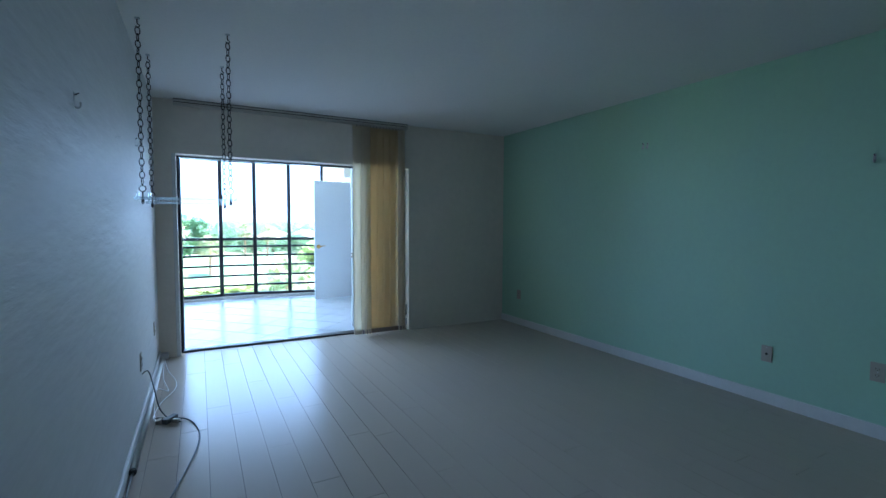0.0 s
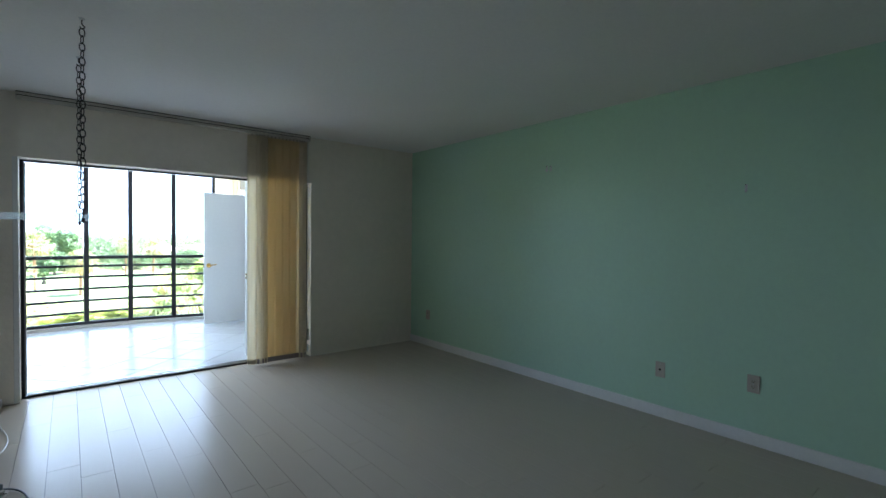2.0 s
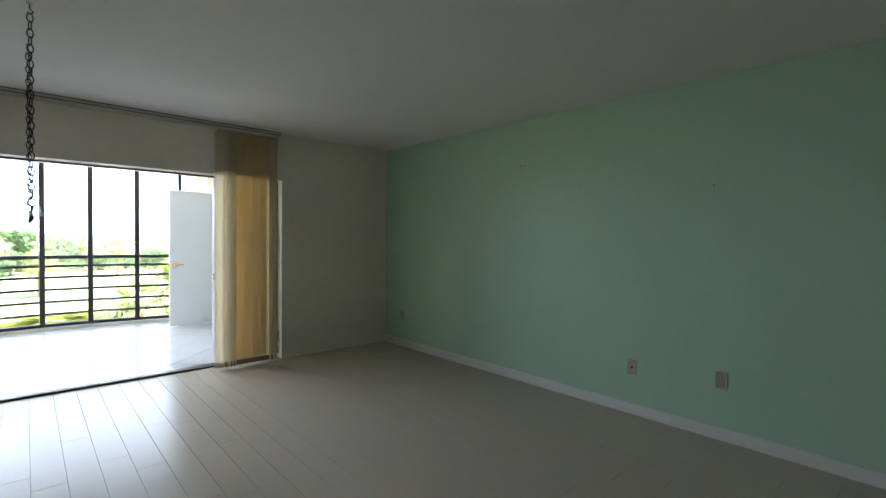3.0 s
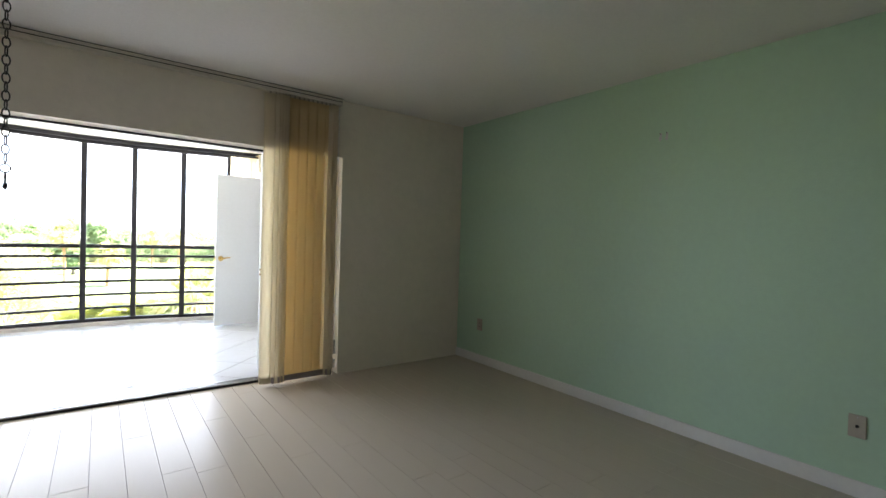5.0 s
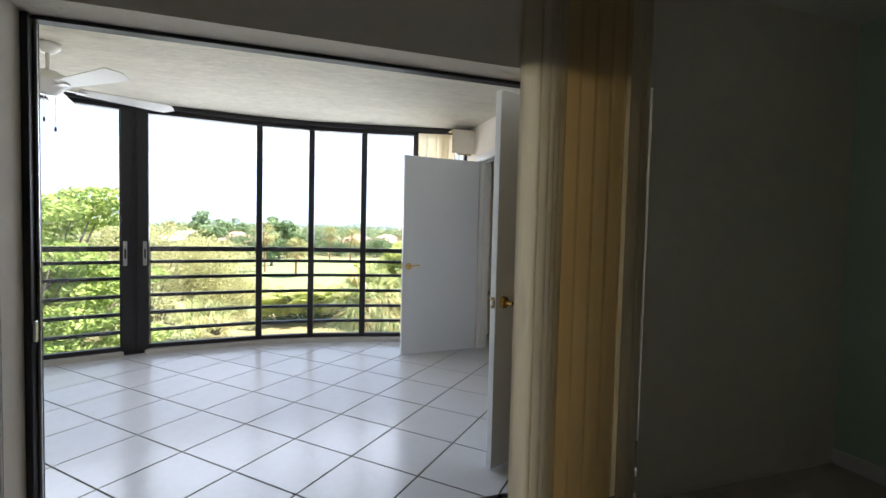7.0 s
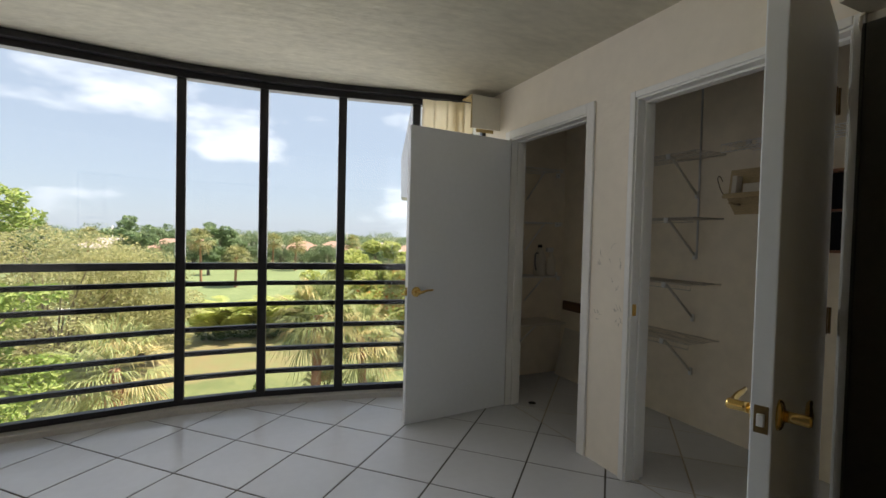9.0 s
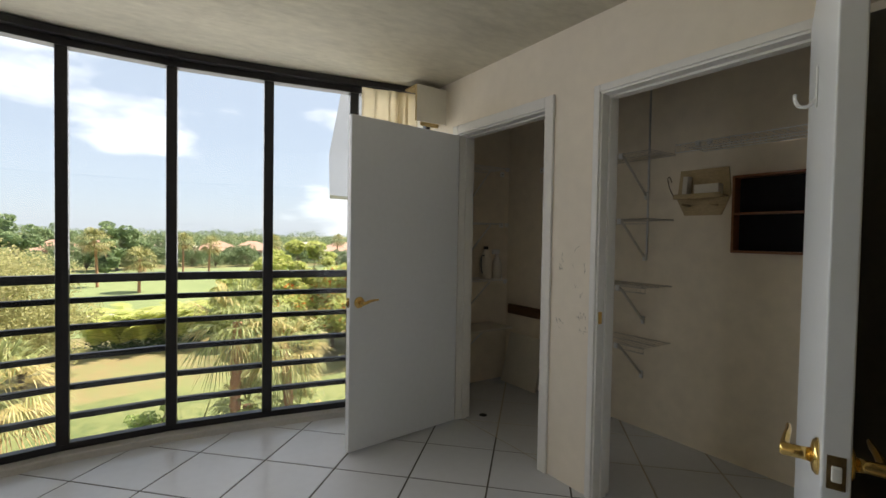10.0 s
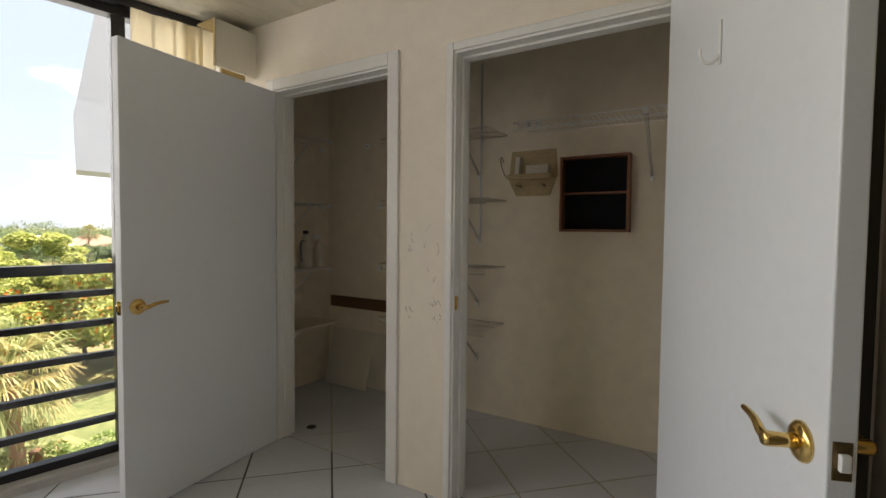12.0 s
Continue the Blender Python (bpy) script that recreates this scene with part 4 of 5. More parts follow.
def ribbon(name, pts, width, z, mat, label, cat):
    bm = bmesh.new()
    sp = smooth_path([(x, y, z) for x, y in pts], 8)
    rows = []
    for i, p in enumerate(sp):
        d = (sp[min(i + 1, len(sp) - 1)] - sp[max(i - 1, 0)]).normalized()
        n = Vector((-d.y, d.x, 0)) * width / 2
        rows.append((bm.verts.new(p + n), bm.verts.new(p - n), bm.verts.new(p + n - Vector((0, 0, 0.03))), bm.verts.new(p - n - Vector((0, 0, 0.03)))))
    for a, b in zip(rows, rows[1:]):
        bm.faces.new((a[0], a[1], b[1], b[0]))
        bm.faces.new((a[1], a[3], b[3], b[1]))
        bm.faces.new((a[2], a[0], b[0], b[2]))
    return structure(name, bm, mat, label, cat)


ribbon("fairway", [(-120, 95), (-30, 78), (20, 74), (70, 80), (160, 100)], 64, GZ + 0.035, M_FAIRWAY, "smooth bright green golf fairway", "fairway")
ribbon("pavement", [(-60, 62), (-10, 52), (15, 50), (40, 57), (90, 80)], 2.0, GZ + 0.08, M_PATH, "pale concrete cart path across the grass", "path")
ribbon("pavement_2", [(-16, 14), (-11, 19), (-10, 26), (-14, 34)], 6.0, GZ + 0.05, M_PAVER, "pink paved pool deck", "pavement")


ribbon("lawn", [(-30, 23), (-14, 24.5), (-4, 23.0), (2, 24.4), (8, 22.6), (20, 25)], 8.5, GZ + 0.04, M_GREEN_LAWN, "patchy green lawn close to the building", "lawn")


def leaf_cloud(lumps, count, size, rng, droop=0.2):
    """Vertices and faces of many small bent leaves on the surface of the lumps (centre, radii)."""
    vs, fs = [], []
    wts = [r[0] * r[1] + r[0] * r[2] for c, r in lumps]
    for c, r in rng.choices(lumps, wts, k=count):
        d = Vector((rng.gauss(0, 1), rng.gauss(0, 1), rng.gauss(0.15, 1))).normalized()
        p = Vector(c) + Vector((d.x * r[0], d.y * r[1], d.z * r[2])) * (rng.uniform(0.55, 1.08) ** 0.7)
        a = Vector((rng.gauss(0, 1), rng.gauss(0, 1), rng.gauss(-droop, 0.5))).normalized()
        b = (d * 0.6 + Vector((rng.gauss(0, 0.5), rng.gauss(0, 0.5), 0.5))).cross(a).normalized()
        s = size * rng.uniform(0.6, 1.4)
        n = a.cross(b) * s * 0.15
        k = len(vs)
        vs += [p - a * s * 0.5, p + b * s * 0.24 + n, p + a * s * 0.5, p - b * s * 0.24 + n]
        fs.append((k, k + 1, k + 2, k + 3))
    return vs, fs


def cloud_part(name, lumps, count, size, rng, mat, parent, label=""):
    me = bpy.data.meshes.new(name)
    v, f = leaf_cloud(lumps, count, size, rng)
    me.from_pydata([tuple(p) for p in v], [], f)
    me.materials.append(mat)
    return part(name, me, None, parent, label)


def tree(at, height, spread, low, leaves, size, mat, seed, label, lumps_n=26, trunk=0.16, extra=None, name="tree", flat=0.62):
    """A tree: tapered trunk, limbs to each lump of the crown, and leaves with gaps between the lumps."""
    rng = random.Random(seed)
    t = thing(name, pose(at[0], at[1], GZ), label, "tree" if name == "tree" else name)
    lumps = []
    mid = (height + low) / 2
    for i in range(lumps_n):
        d = Vector((rng.gauss(0, 1), rng.gauss(0, 1), rng.gauss(0, 1))).normalized() * rng.uniform(0.35, 0.95)
        r = spread * rng.uniform(0.2, 0.36)
        lumps.append(((d.x * spread, d.y * spread, mid + d.z * (height - low) / 2 * 0.85), (r, r, r * flat)))
    bm = bmesh.new()
    fork = max(0.4, low * 0.8 + 0.2)
    tube([(0, 0, -0.05), (0.04, 0.02, fork * 0.5), (0.0, 0.06, fork)], trunk, 8, bm, trunk * 0.75)
    for c, r in lumps:
        c = Vector(c)
        tube([(0, 0.06, fork * 0.96), Vector((c.x * 0.45, c.y * 0.45, fork + (c.z - fork) * 0.6)), c], trunk * 0.34, 5, bm, 0.012)
    part("trunk", bm, M_TRUNK, t)
    cloud_part("crown", lumps, leaves, size, rng, mat, t)
    if extra:
        cloud_part("blossom", lumps, leaves // 9, size * 0.9, rng, extra, t)
    return t


def frond_fan(rng, length, elev, az, blades, mat_i, vs, fs, mats):
    """A fan frond: a stalk, then narrow blades spread in an arc that droop at their tips."""
    ca, sa = math.cos(az), math.sin(az)
    out = Vector((ca * math.cos(elev), sa * math.cos(elev), math.sin(elev)))
    side = Vector((-sa, ca, 0))
    upv = side.cross(out) * -1
    root = out * 0.15
    hub = out * length * 0.48 + Vector((0, 0, -0.05 * length))
    k = len(vs)
    w = side * 0.018
    vs += [root - w, root + w, hub + w, hub - w]
    fs.append((k, k + 1, k + 2, k + 3))
    mats.append(mat_i)
    for j in range(blades):
        f = (j / (blades - 1) - 0.5) * 2.5 + rng.uniform(-0.05, 0.05)
        d = (out * math.cos(f) + side * math.sin(f)).normalized()
        ln = length * (0.62 - 0.1 * abs(f) / 1.25) * rng.uniform(0.85, 1.12)
        n = d.cross(Vector((0, 0, 1)))
        bw = 0.0135 * (26 / blades) ** 1.3
        n = n.normalized() * bw if n.length > 0.05 else side * bw
        m1 = hub + d * ln * 0.55 + Vector((0, 0, 0.02 - ln * 0.04))
        tip = hub + d * ln * 0.9 + Vector((0, 0, -ln * rng.uniform(0.16, 0.5)))
        k = len(vs)
        vs += [hub - n * 0.4, hub + n * 0.4, m1 + n, m1 - n, tip]
        fs += [(k, k + 1, k + 2, k + 3), (k + 3, k + 2, k + 4)]
        mats += [mat_i, mat_i]


def fan_palm(name, at, height, crown, seed, label, fronds=44, blades=16, lean=(0.3, 0.1), green=None):
    rng = random.Random(seed)
    t = thing(name, pose(at[0], at[1], GZ, 0, 0, rng.uniform(0, 360)), label, "palm tree")
    top = Vector((lean[0], lean[1], height))
    bm = bmesh.new()
    n = 26
    pts = [(lean[0] * (i / n) ** 2, lean[1] * (i / n) ** 2, -0.05 + (height + 0.05) * i / n) for i in range(n + 1)]
    tube(pts, 0.15, 10, bm, 0.13)
    for i, v in enumerate(bm.verts):
        if (i // 10) % 2:
            c = Vector(pts[min(i // 10, n)])
            v.co = c + (v.co - c) * 1.22
    part("trunk", bm, M_BARK, t)
    vs, fs, mats = [], [], []
    for i in range(fronds):
        u = i / fronds
        elev = math.radians(78 - 125 * u + rng.uniform(-8, 8))
        dry = 1 if u > 0.84 and rng.random() < 0.7 else 2 if rng.random() < 0.05 + 0.5 * u else 0
        frond_fan(rng, crown * rng.uniform(0.85, 1.1), elev, i * 2.4 + rng.uniform(-0.2, 0.2), blades, dry, vs, fs, mats)
    me = bpy.data.meshes.new("crown")
    me.from_pydata([tuple(v + top) for v in vs], [], fs)
    me.materials.append(green or L_PALM)
    me.materials.append(L_DRY)
    me.materials.append(L_PALM_PALE if green is None else green)
    me.polygons.foreach_set("material_index", mats)
    part("crown", me, None, t)
    return t


def polar(az, dist, eye=(0.55, 5.3)):
    """A plan place at that bearing from +y, clockwise, and distance from the balcony."""
    return eye[0] + dist * math.sin(radians(az)), eye[1] + dist * math.cos(radians(az))


# palms close to the building
fan_palm("fan_palm", polar(9.6, 15.0), 4.2, 1.8, 1, "tall fan palm with a full green crown", 56, 22)
fan_palm("fan_palm", polar(15.6, 15.2), 3.4, 1.7, 2, "fan palm with rust-brown trunk and drooping fronds", 52, 22, (-0.2, 0.2))
fan_palm("fan_palm", polar(-10.4, 14.6), 3.1, 1.8, 3, "fan palm standing low over the lawn", 52, 22, (0.15, 0.2))
fan_palm("fan_palm", polar(11.2, 15.6), 1.5, 1.2, 4, "young fan palm at the foot of a taller one", 30, 20, (0.05, 0.05))
fan_palm("fan_palm", polar(16.8, 15.8), 1.2, 1.0, 5, "low young fan palm among shrubs", 26, 20, (0.05, 0.0))
# broad trees
tree(polar(-28.5, 12.5), 8.7, 3.0, 1.4, 36000, 0.15, L_SUN, 11, "leafy bright green shade tree close to the balcony", 58, 0.16, flat=0.3)
tree(polar(-15.5, 24), 7.5, 5.0, 0.8, 44000, 0.12, L_OLIVE, 12, "broad olive-grey tree with feathery foliage", 40, 0.2)
tree(polar(-8.6, 27), 4.5, 3.2, 0.4, 24000, 0.12, L_OLIVE, 13, "low olive-green tree with feathery foliage", 36, 0.18)
tree(polar(20.5, 29), 5.5, 3.4, 0.8, 11000, 0.26, L_LIME, 14, "round yellow-green tree with orange blossom", 34, 0.13, L_FLOWER)
tree(polar(14.0, 31), 6.3, 2.6, 1.0, 6500, 0.26, L_LIME, 15, "yellow-green tree rising behind the palms", 22, 0.12)
tree(polar(18.0, 29), 6.9, 1.8, 2.4, 3400, 0.3, L_LIME, 21, "slender yellow-green tree above the hedge", 12, 0.1)
tree(polar(25, 28), 5.4, 3.8, 0.6, 12000, 0.22, L_LIME, 16, "dense green tree beside the building", 34, 0.15, L_FLOWER)
tree(polar(13.2, 30), 4.4, 2.3, 0.4, 5600, 0.2, L_MID, 22, "green tree growing between the palms", 16, 0.08)
tree(polar(-31, 30), 7.5, 5.0, 0.8, 9000, 0.36, L_MID, 17, "wide green tree beyond the pool", 36, 0.2)
tree(polar(11.4, 31), 5.6, 2.1, 1.2, 4200, 0.26, L_LIME, 23, "yellow-green tree with loose clumps of leaves", 24, 0.1)
tree(polar(16.9, 28), 4.9, 2.7, 0.4, 9000, 0.23, L_LIME, 24, "green tree with scattered orange blossom", 26, 0.1, L_FLOWER)
tree(polar(7.5, 13.0), 1.1, 1.3, 0.1, 2600, 0.13, L_SUN, 25, "low green shrub under the fan palms", 16, 0.04, name="shrub")
tree(polar(13.2, 13.4), 1.2, 1.2, 0.1, 2600, 0.13, L_MID, 26, "low green shrub under the fan palms", 16, 0.04, name="shrub")
tree(polar(-3.5, 13.2), 1.0, 1.1, 0.1, 1800, 0.13, L_SUN, 27, "low bright shrub on the dry lawn", 14, 0.04, name="shrub")
tree(polar(20.4, 14.6), 1.7, 1.3, 0.1, 4500, 0.11, L_MID, 18, "low rounded green shrub on the lawn", 16, 0.05, name="shrub")
tree(polar(-21, 14.0), 1.6, 1.6, 0.1, 3500, 0.14, L_SUN, 19, "bright green shrub on the lawn", 16, 0.05, name="shrub")
tree(polar(2.0, 16.5), 1.9, 0.8, 0.1, 700, 0.14, L_MID, 20, "sparse young shrub on the lawn", 12, 0.03, name="shrub")


def feather_clump(at, h, n, seed, label):
    """A clump of arching feather fronds."""
    rng = random.Random(seed)
    t = thing("areca_palm", pose(at[0], at[1], GZ), label, "palm shrub")
    vs, fs = [], []
    for i in range(n):
        az, ln = rng.uniform(0, 6.28), h * rng.uniform(0.7, 1.15)
        base = Vector((rng.uniform(-1, 1), rng.uniform(-0.7, 0.7), 0))
        o = Vector((math.cos(az), math.sin(az), 0))
        pts = [base + o * ln * 0.5 * (s ** 1.6) + Vector((0, 0, ln * (s - 0.32 * s ** 3))) for s in (k / 8 for k in range(9))]
        for a, b in zip(pts[2:], pts[3:]):
            d = (b - a).normalized()
            side = d.cross(Vector((0, 0, 1))).normalized()
            for s in (-1, 1):
                for q in (0.0, 0.25, 0.5, 0.75):
                    p = a + (b - a) * q
                    tip = p + side * s * ln * 0.17 + d * ln * 0.14 - Vector((0, 0, ln * 0.06))
                    k = len(vs)
                    vs += [p, p + d * 0.11, tip]
                    fs.append((k, k + 1, k + 2))
    me = bpy.data.meshes.new("fronds")
    me.from_pydata([tuple(v) for v in vs], [], fs)
    me.materials.append(L_LIME)
    part("fronds", me, None, t)
    # dark leaf mass at the foot: the hedge's inner shade as colour
    tree_rng = random.Random(seed + 1)
    cloud_part("shaded_undergrowth", [((0, 0, h * 0.2), (1.3, 0.8, h * 0.22))], 700, 0.2, tree_rng, L_SHADE, t)


for k in range(6):
    feather_clump(polar(-1.5 + 1.7 * k, 32 + 0.4 * (k % 2)), 3.2, 46, 60 + k, "clump of bright feathery areca palm in the hedge")

# golf course palms and trees, and the tree line
rng = random.Random(5)
for k, (az, d, h) in enumerate(((0.5, 62, 4.6), (-3, 70, 7.0), (4.5, 92, 6.5), (7, 88, 6.0), (13.5, 88, 6.6), (21, 110, 7.0), (24, 96, 7.2), (29, 108, 7.0), (-13, 100, 7), (-20, 110, 7.5))):
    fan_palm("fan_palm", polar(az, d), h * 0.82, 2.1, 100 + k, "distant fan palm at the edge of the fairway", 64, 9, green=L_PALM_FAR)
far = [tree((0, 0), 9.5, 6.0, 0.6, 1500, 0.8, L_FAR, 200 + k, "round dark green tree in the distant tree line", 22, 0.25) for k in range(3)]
spots = []
for k in range(60):
    az = -62 + 124 * (k + rng.uniform(0, 1)) / 60
    d = rng.choice((135, 160, 190, 230, 280, 340)) * rng.uniform(0.93, 1.07)
    spots.append((az, d, rng.uniform(0.42, 0.7) * (1 + (d - 135) / 600)))
for k in range(64):
    spots.append((-50 + 100 * (k + rng.uniform(0, 1)) / 64, rng.uniform(100, 126), rng.uniform(0.3, 0.58)))
spots += [(3.8, 124, 0.8), (-19, 118, 1.0), (-24, 112, 1.1)]
for k, (az, d, s) in enumerate(spots):
    x, y = polar(az, d)
    if k < 3:
        far[k].matrix_basis = pose(x, y, GZ, 0, 0, rng.uniform(0, 360)) @ Matrix.Diagonal((s, s, s, 1))
    else:
        c = copy_thing(far[k % 3], pose(x, y, GZ, 0, 0, rng.uniform(0, 360)))
        c.scale = (s, s, s * rng.uniform(0.85, 1.15))

for az, d, hh, w, sd2 in ((-9.6, 100, 9.8, 3.8, 301), (-6.4, 150, 9.0, 5.0, 302), (-1.4, 98, 9.4, 3.6, 303), (0.2, 102, 6.8, 2.4, 304), (-16.5, 104, 9.0, 4.6, 307), (-2.3, 80, 4.2, 1.4, 309)):
    tree(polar(az, d), hh, w, 0.8, 3200, 0.62, L_DEEP, sd2, "dark green broad-crowned tree across the fairway", 26, 0.25)

wrng = random.Random(77)
for dist, low_h, high_h, size, count in ((114, 0.8, 3.0, 0.5, 36000), (150, 2.6, 6.0, 0.75, 36000), (210, 4.0, 7.6, 0.85, 40000), (320, 5.5, 10.5, 1.15, 42000)):
    clumps = []
    for k in range(170):
        az = -62 + 124 * (k + wrng.uniform(0, 1)) / 170
        d = dist * wrng.uniform(0.94, 1.08)
        x, y = polar(az, d)
        hh = wrng.uniform(low_h, high_h)
        r = wrng.uniform(0.025, 0.04) * dist
        clumps.append(((x, y, hh * 0.5), (r, r * 0.8, hh * 0.55)))
    woods = new("woods")
    woods.location = (0, 0, GZ)
    tagged(woods, "hazy green belt of distant woods", "woods", kind="stuff")
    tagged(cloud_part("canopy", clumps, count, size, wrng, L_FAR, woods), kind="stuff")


def house(at, w, d, h, roof, turn, label):
    t = thing("house", pose(at[0], at[1], GZ, 0, 0, turn), label, "house")
    part("wall", box(-w / 2, w / 2, -d / 2, d / 2, -0.05, h), M_HOUSE, t)
    bm = bmesh.new()
    e, r = 0.6, h + d * 0.22
    b = [bm.verts.new(p) for p in ((-w / 2 - e, -d / 2 - e, h - 0.1), (w / 2 + e, -d / 2 - e, h - 0.1), (w / 2 + e, d / 2 + e, h - 0.1), (-w / 2 - e, d / 2 + e, h - 0.1), (-w / 2 + d / 2, 0, r), (w / 2 - d / 2, 0, r))]
    for q in ((0, 1, 5, 4), (1, 2, 5), (2, 3, 4, 5), (3, 0, 4), (3, 2, 1, 0)):
        bm.faces.new([b[i] for i in q])
    part("roof", bm, roof, t)
    for k in range(4):
        x = -w / 2 + w * (k + 0.5) / 4
        wd = part("window", box(x - 0.9, x + 0.9, -d / 2 - 0.05, -d / 2, 0.9, 2.2), M_TRIM, t)
        part("pane", box(x - 0.8, x + 0.8, -d / 2 - 0.06, -d / 2 - 0.051, 1.0, 2.1), M_BLACK, wd)


for k, (az, d, w) in enumerate(((-11.2, 128, 14), (-6.0, 132, 12), (-2.9, 126, 9), (3.6, 130, 13), (7.8, 128, 12), (11.5, 136, 12), (17, 132, 14), (21.5, 134, 13), (27, 138, 16), (-17, 130, 15))):
    house(polar(az, d), w, 10, 2.7, M_ROOF if k % 3 else M_ROOF_GREY, -az + rng.uniform(-12, 12), "low pink stucco house with a hipped roof" if k % 3 else "low stucco house with a pale roof")

for k, (az, d) in enumerate(((-11.0, 118), (-10.3, 119), (13.0, 150))):
    x, y = polar(az, d)
    up = thing("utility_pole", pose(x, y, GZ), "pale concrete utility pole among distant trees", "utility pole")
    part("pole", tube([(0, 0, -0.05), (0, 0, 7.6)], 0.16, 8, None, 0.12), M_PATH, up)
    part("crossarm", box(-0.7, 0.7, -0.06, 0.06, 6.9, 7.05), M_PATH, up)

pool = thing("swimming_pool", pose(-11.5, 24, GZ), "small turquoise swimming pool in the paved deck", "pool", kind="structure")
part("coping", box(-2.2, 2.2, -3.2, 3.2, 0.02, 0.10, 0.02), M_PATH, pool)
part("water", box(-1.9, 1.9, -2.9, 2.9, 0.10, 0.112), M_POOL, pool)

# neighbouring bay of the same building
neigh = thing("neighbour_balcony", pose(*polar(19.7, 9.0), GZ), "white stucco parapet of a neighbouring balcony on a pier", "balcony")
bm = bmesh.new()
prof = ((0.02, 0.0), (0.0, 0.75), (0.42, 3.0), (1.8, 3.0), (1.8, 0.0))
f0 = [bm.verts.new((x, 0, z + 7.64)) for x, z in prof]
f1 = [bm.verts.new((x + 0.3, 0.8, z + 7.64)) for x, z in prof]
bm.faces.new(f0); bm.faces.new(f1[::-1])
for i in range(5):
    bm.faces.new((f0[i], f1[i], f1[(i + 1) % 5], f0[(i + 1) % 5]))
part("parapet", bm, M_STUCCO, neigh)
part("pier", box(1.5, 1.85, 0.2, 0.6, -0.05, 7.65), M_STUCCO, neigh)


# ---- floor pieces ----
def slab_piece(pts, z1, thick, bev):
    """A thin floor piece over a convex outline with a small chamfer round its top."""
    bm = bmesh.new()
    c = Vector((sum(p[0] for p in pts) / len(pts), sum(p[1] for p in pts) / len(pts)))
    lo = [bm.verts.new((x, y, z1 - thick)) for x, y in pts]
    mid = [bm.verts.new((x, y, z1 - bev)) for x, y in pts]
    top = []
    for x, y in pts:
        d = Vector((x, y)) - c
        s = 1 - bev / max(d.length, 0.02)
        top.append(bm.verts.new((c.x + d.x * s, c.y + d.y * s, z1)))
    k = len(pts)
    bm.faces.new(top)
    for i in range(k):
        j = (i + 1) % k
        bm.faces.new((lo[i], lo[j], mid[j], mid[i]))
        bm.faces.new((mid[i], mid[j], top[j], top[i]))
    return bm


PW, GAP = 0.1475, 0.0022
rng = random.Random(9)
cache = {}
row = 0
x = -0.245 - 2 * PW
while x < XR:
    a, b = max(x + GAP / 2, XL), min(x + PW - GAP / 2, XR)
    y = YB - rng.uniform(0, 1.2)
    while y < 5.325:
        c, d = max(y + GAP / 2, YB), min(y + 1.22 - GAP / 2, 5.315)
        if d - c > 0.02 and b - a > 0.01:
            key = (round(b - a, 4), round(d - c, 4))
            if key not in cache:
                w, l = (b - a) / 2, (d - c) / 2
                cache[key] = mesh("plank", slab_piece([(-w, -l), (w, -l), (w, l), (-w, l)], 0, 0.008, 0.0012), M_PLANK)
            part("plank", cache[key], None, floor, m=pose((a + b) / 2, (c + d) / 2, 0))
        y += 1.22
    x += PW


def clip_poly(pts, a, b):
    """The part of a convex outline to the left of the line from a to b."""
    out = []
    s = [(b[0] - a[0]) * (p[1] - a[1]) - (b[1] - a[1]) * (p[0] - a[0]) for p in pts]
    for i in range(len(pts)):
        j = (i + 1) % len(pts)
        if s[i] >= 0:
            out.append(pts[i])
        if (s[i] >= 0) != (s[j] >= 0):
            t = s[i] / (s[i] - s[j])
            out.append((pts[i][0] + t * (pts[j][0] - pts[i][0]), pts[i][1] + t * (pts[j][1] - pts[i][1])))
    return out


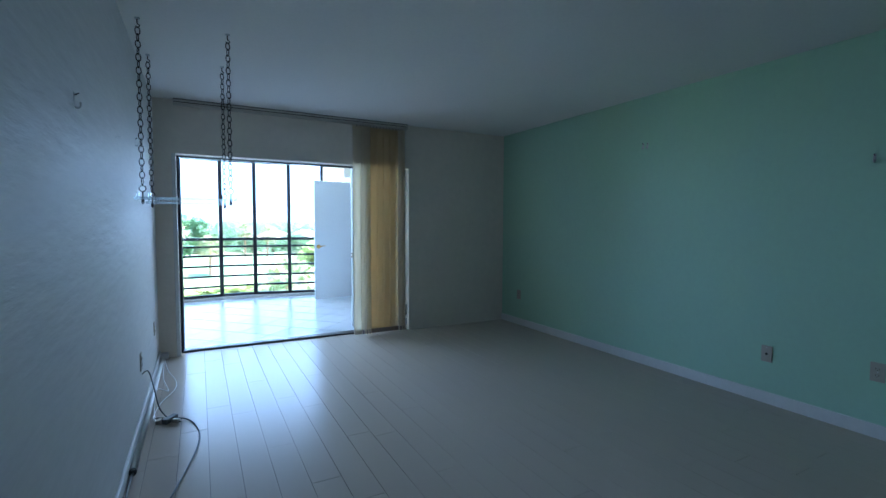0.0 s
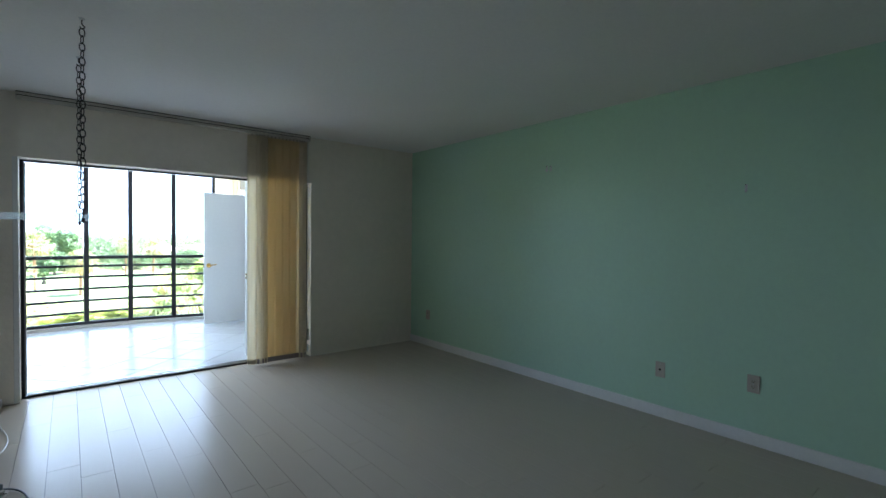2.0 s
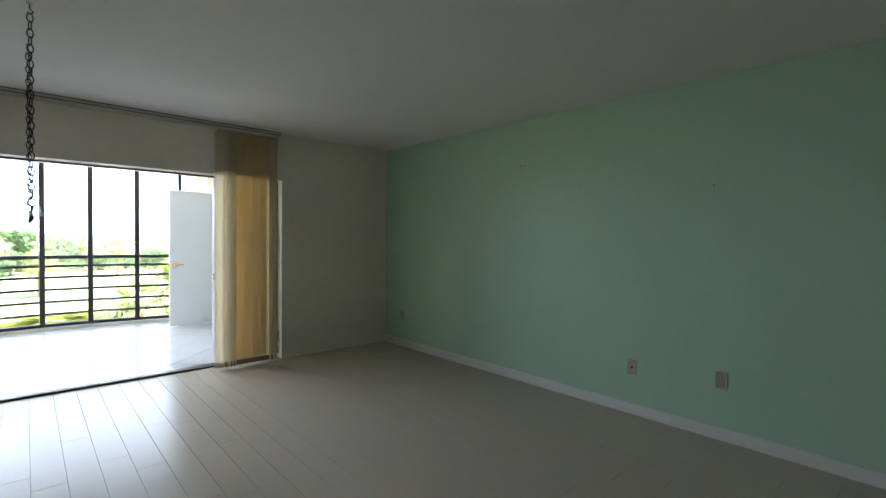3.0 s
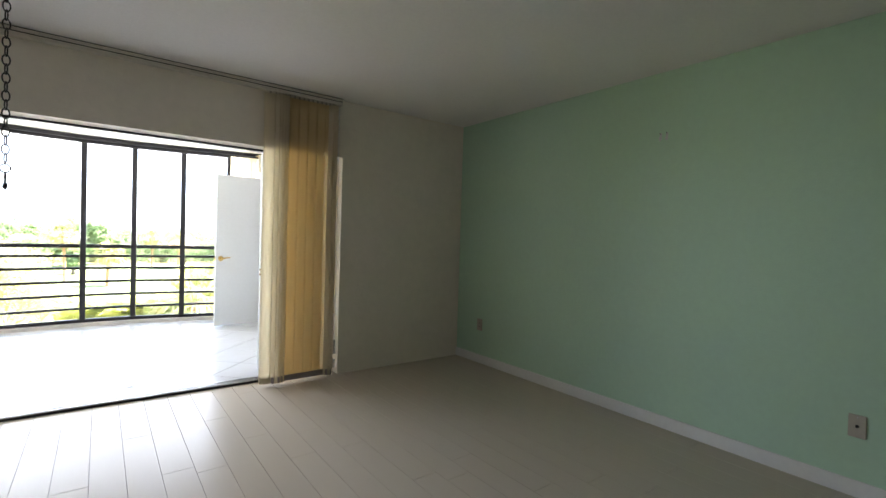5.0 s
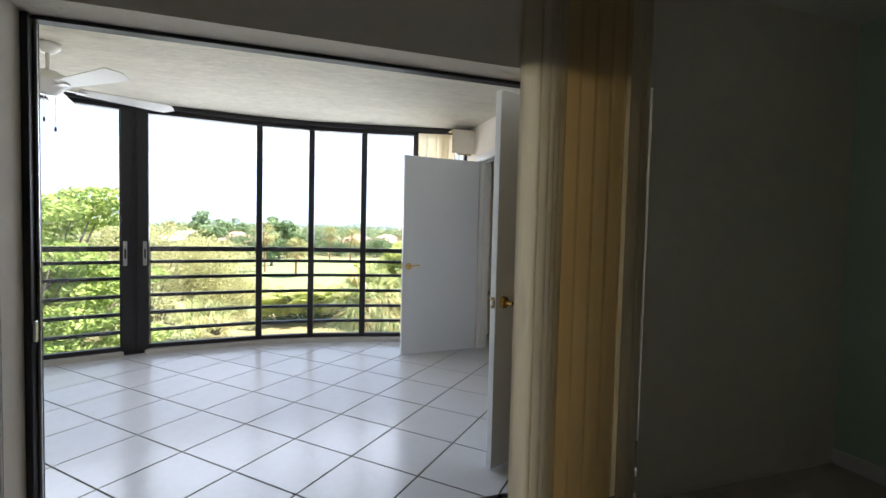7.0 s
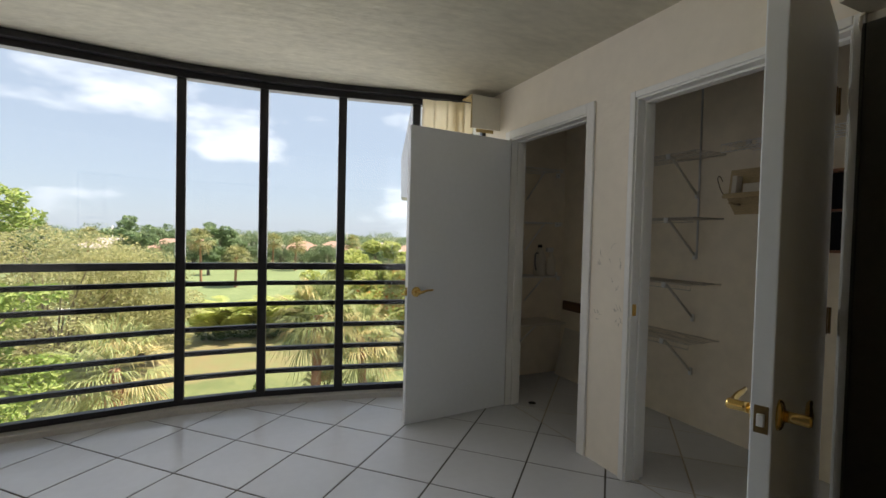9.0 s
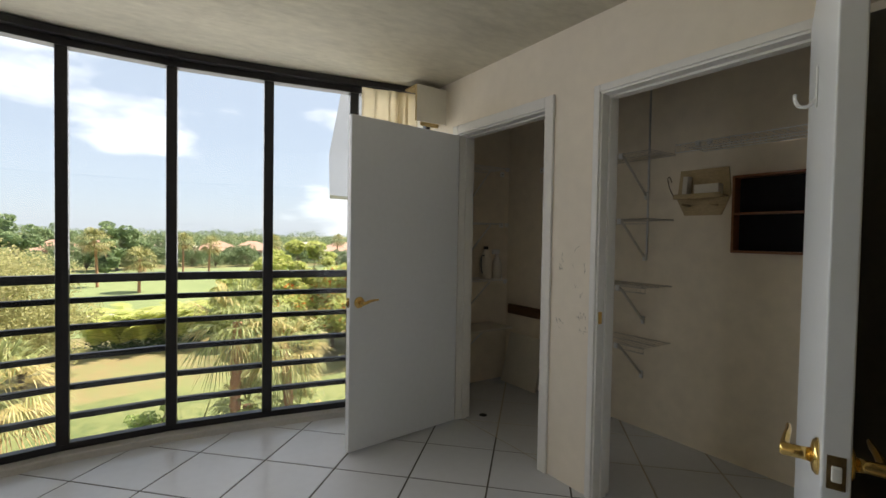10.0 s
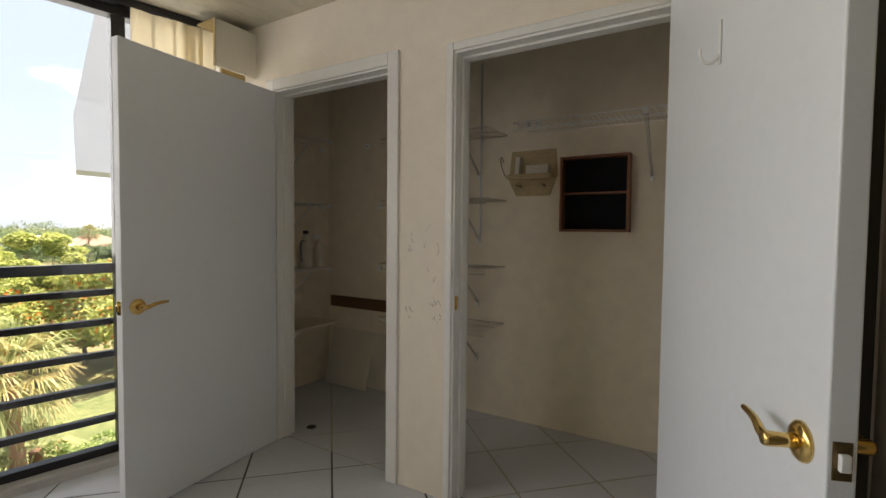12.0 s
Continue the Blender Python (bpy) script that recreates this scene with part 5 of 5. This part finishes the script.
TP, TG, TU, TV = 0.42, 0.009, 4.425, 3.629
h = (TP - TG) / 2
TILE = mesh("tile", slab_piece([(-h, -h), (h, -h), (h, h), (-h, h)], 0, 0.006, 0.0015), M_TILE)
zones = [[(XW + 0.06, 5.412)] + [(XW + 0.06, 8.34)] + [(x, y - 0.03) for x, y in ARC[::-1]] + [(-3.2, 5.412)],
         [(XW + 0.068, 5.412), (XC, 5.412), (XC, 8.57), (XW + 0.068, 8.57)]]
r2 = math.sqrt(0.5)
for zone, slab in zip(zones, (balcony_floor, closet_floor)):
    for i in range(-14, 20):
        for j in range(-14, 20):
            u, v = TU + (i + 0.5) * TP, TV + (j + 0.5) * TP
            cx, cy = (u - v) * r2, (u + v) * r2
            sq = [((u + du - v - dv) * r2, (u + du + v + dv) * r2) for du, dv in ((-h, -h), (h, -h), (h, h), (-h, h))]
            cut = sq
            for a, b in zip(zone, zone[1:] + zone[:1]):
                cut = clip_poly(cut, a, b) if len(cut) > 2 else []
            if len(cut) < 3:
                continue
            area = abs(sum(p[0] * q[1] - p[1] * q[0] for p, q in zip(cut, cut[1:] + cut[:1]))) / 2
            if area < 0.002:
                continue
            if area > 4 * h * h * 0.999:
                part("tile", TILE, None, slab, m=pose(cx, cy, 0, 0, 0, 45))
            else:
                part("tile", slab_piece([(px - cx, py - cy) for px, py in cut], 0, 0.006, 0.0015), M_TILE, slab, m=pose(cx, cy, 0))

# repeats share a group
GROUPS = {"house": "houses beyond the fairway", "wire_shelf": "wire shelves in the closets", "areca_palm": "palm hedge on the lawn", "outlet": "wall outlets",
          "picture_hook": "picture hooks on the walls", "shelf_clip": "clips on the closet wall", "spare_panel": "panels leaning in the closet", "closet_door": "closet doors",
          "utility_pole": "utility poles", "fan_palm": "fan palms", "vertical_blind": "vertical blinds"}
for ob in scene.objects:
    if ob.parent is None and ob.name.split(".")[0] in GROUPS:
        tagged(ob, group=GROUPS[ob.name.split(".")[0]])
    elif ob.parent is None and "distant tree line" in ob.get("label", ""):
        tagged(ob, group="distant tree line")
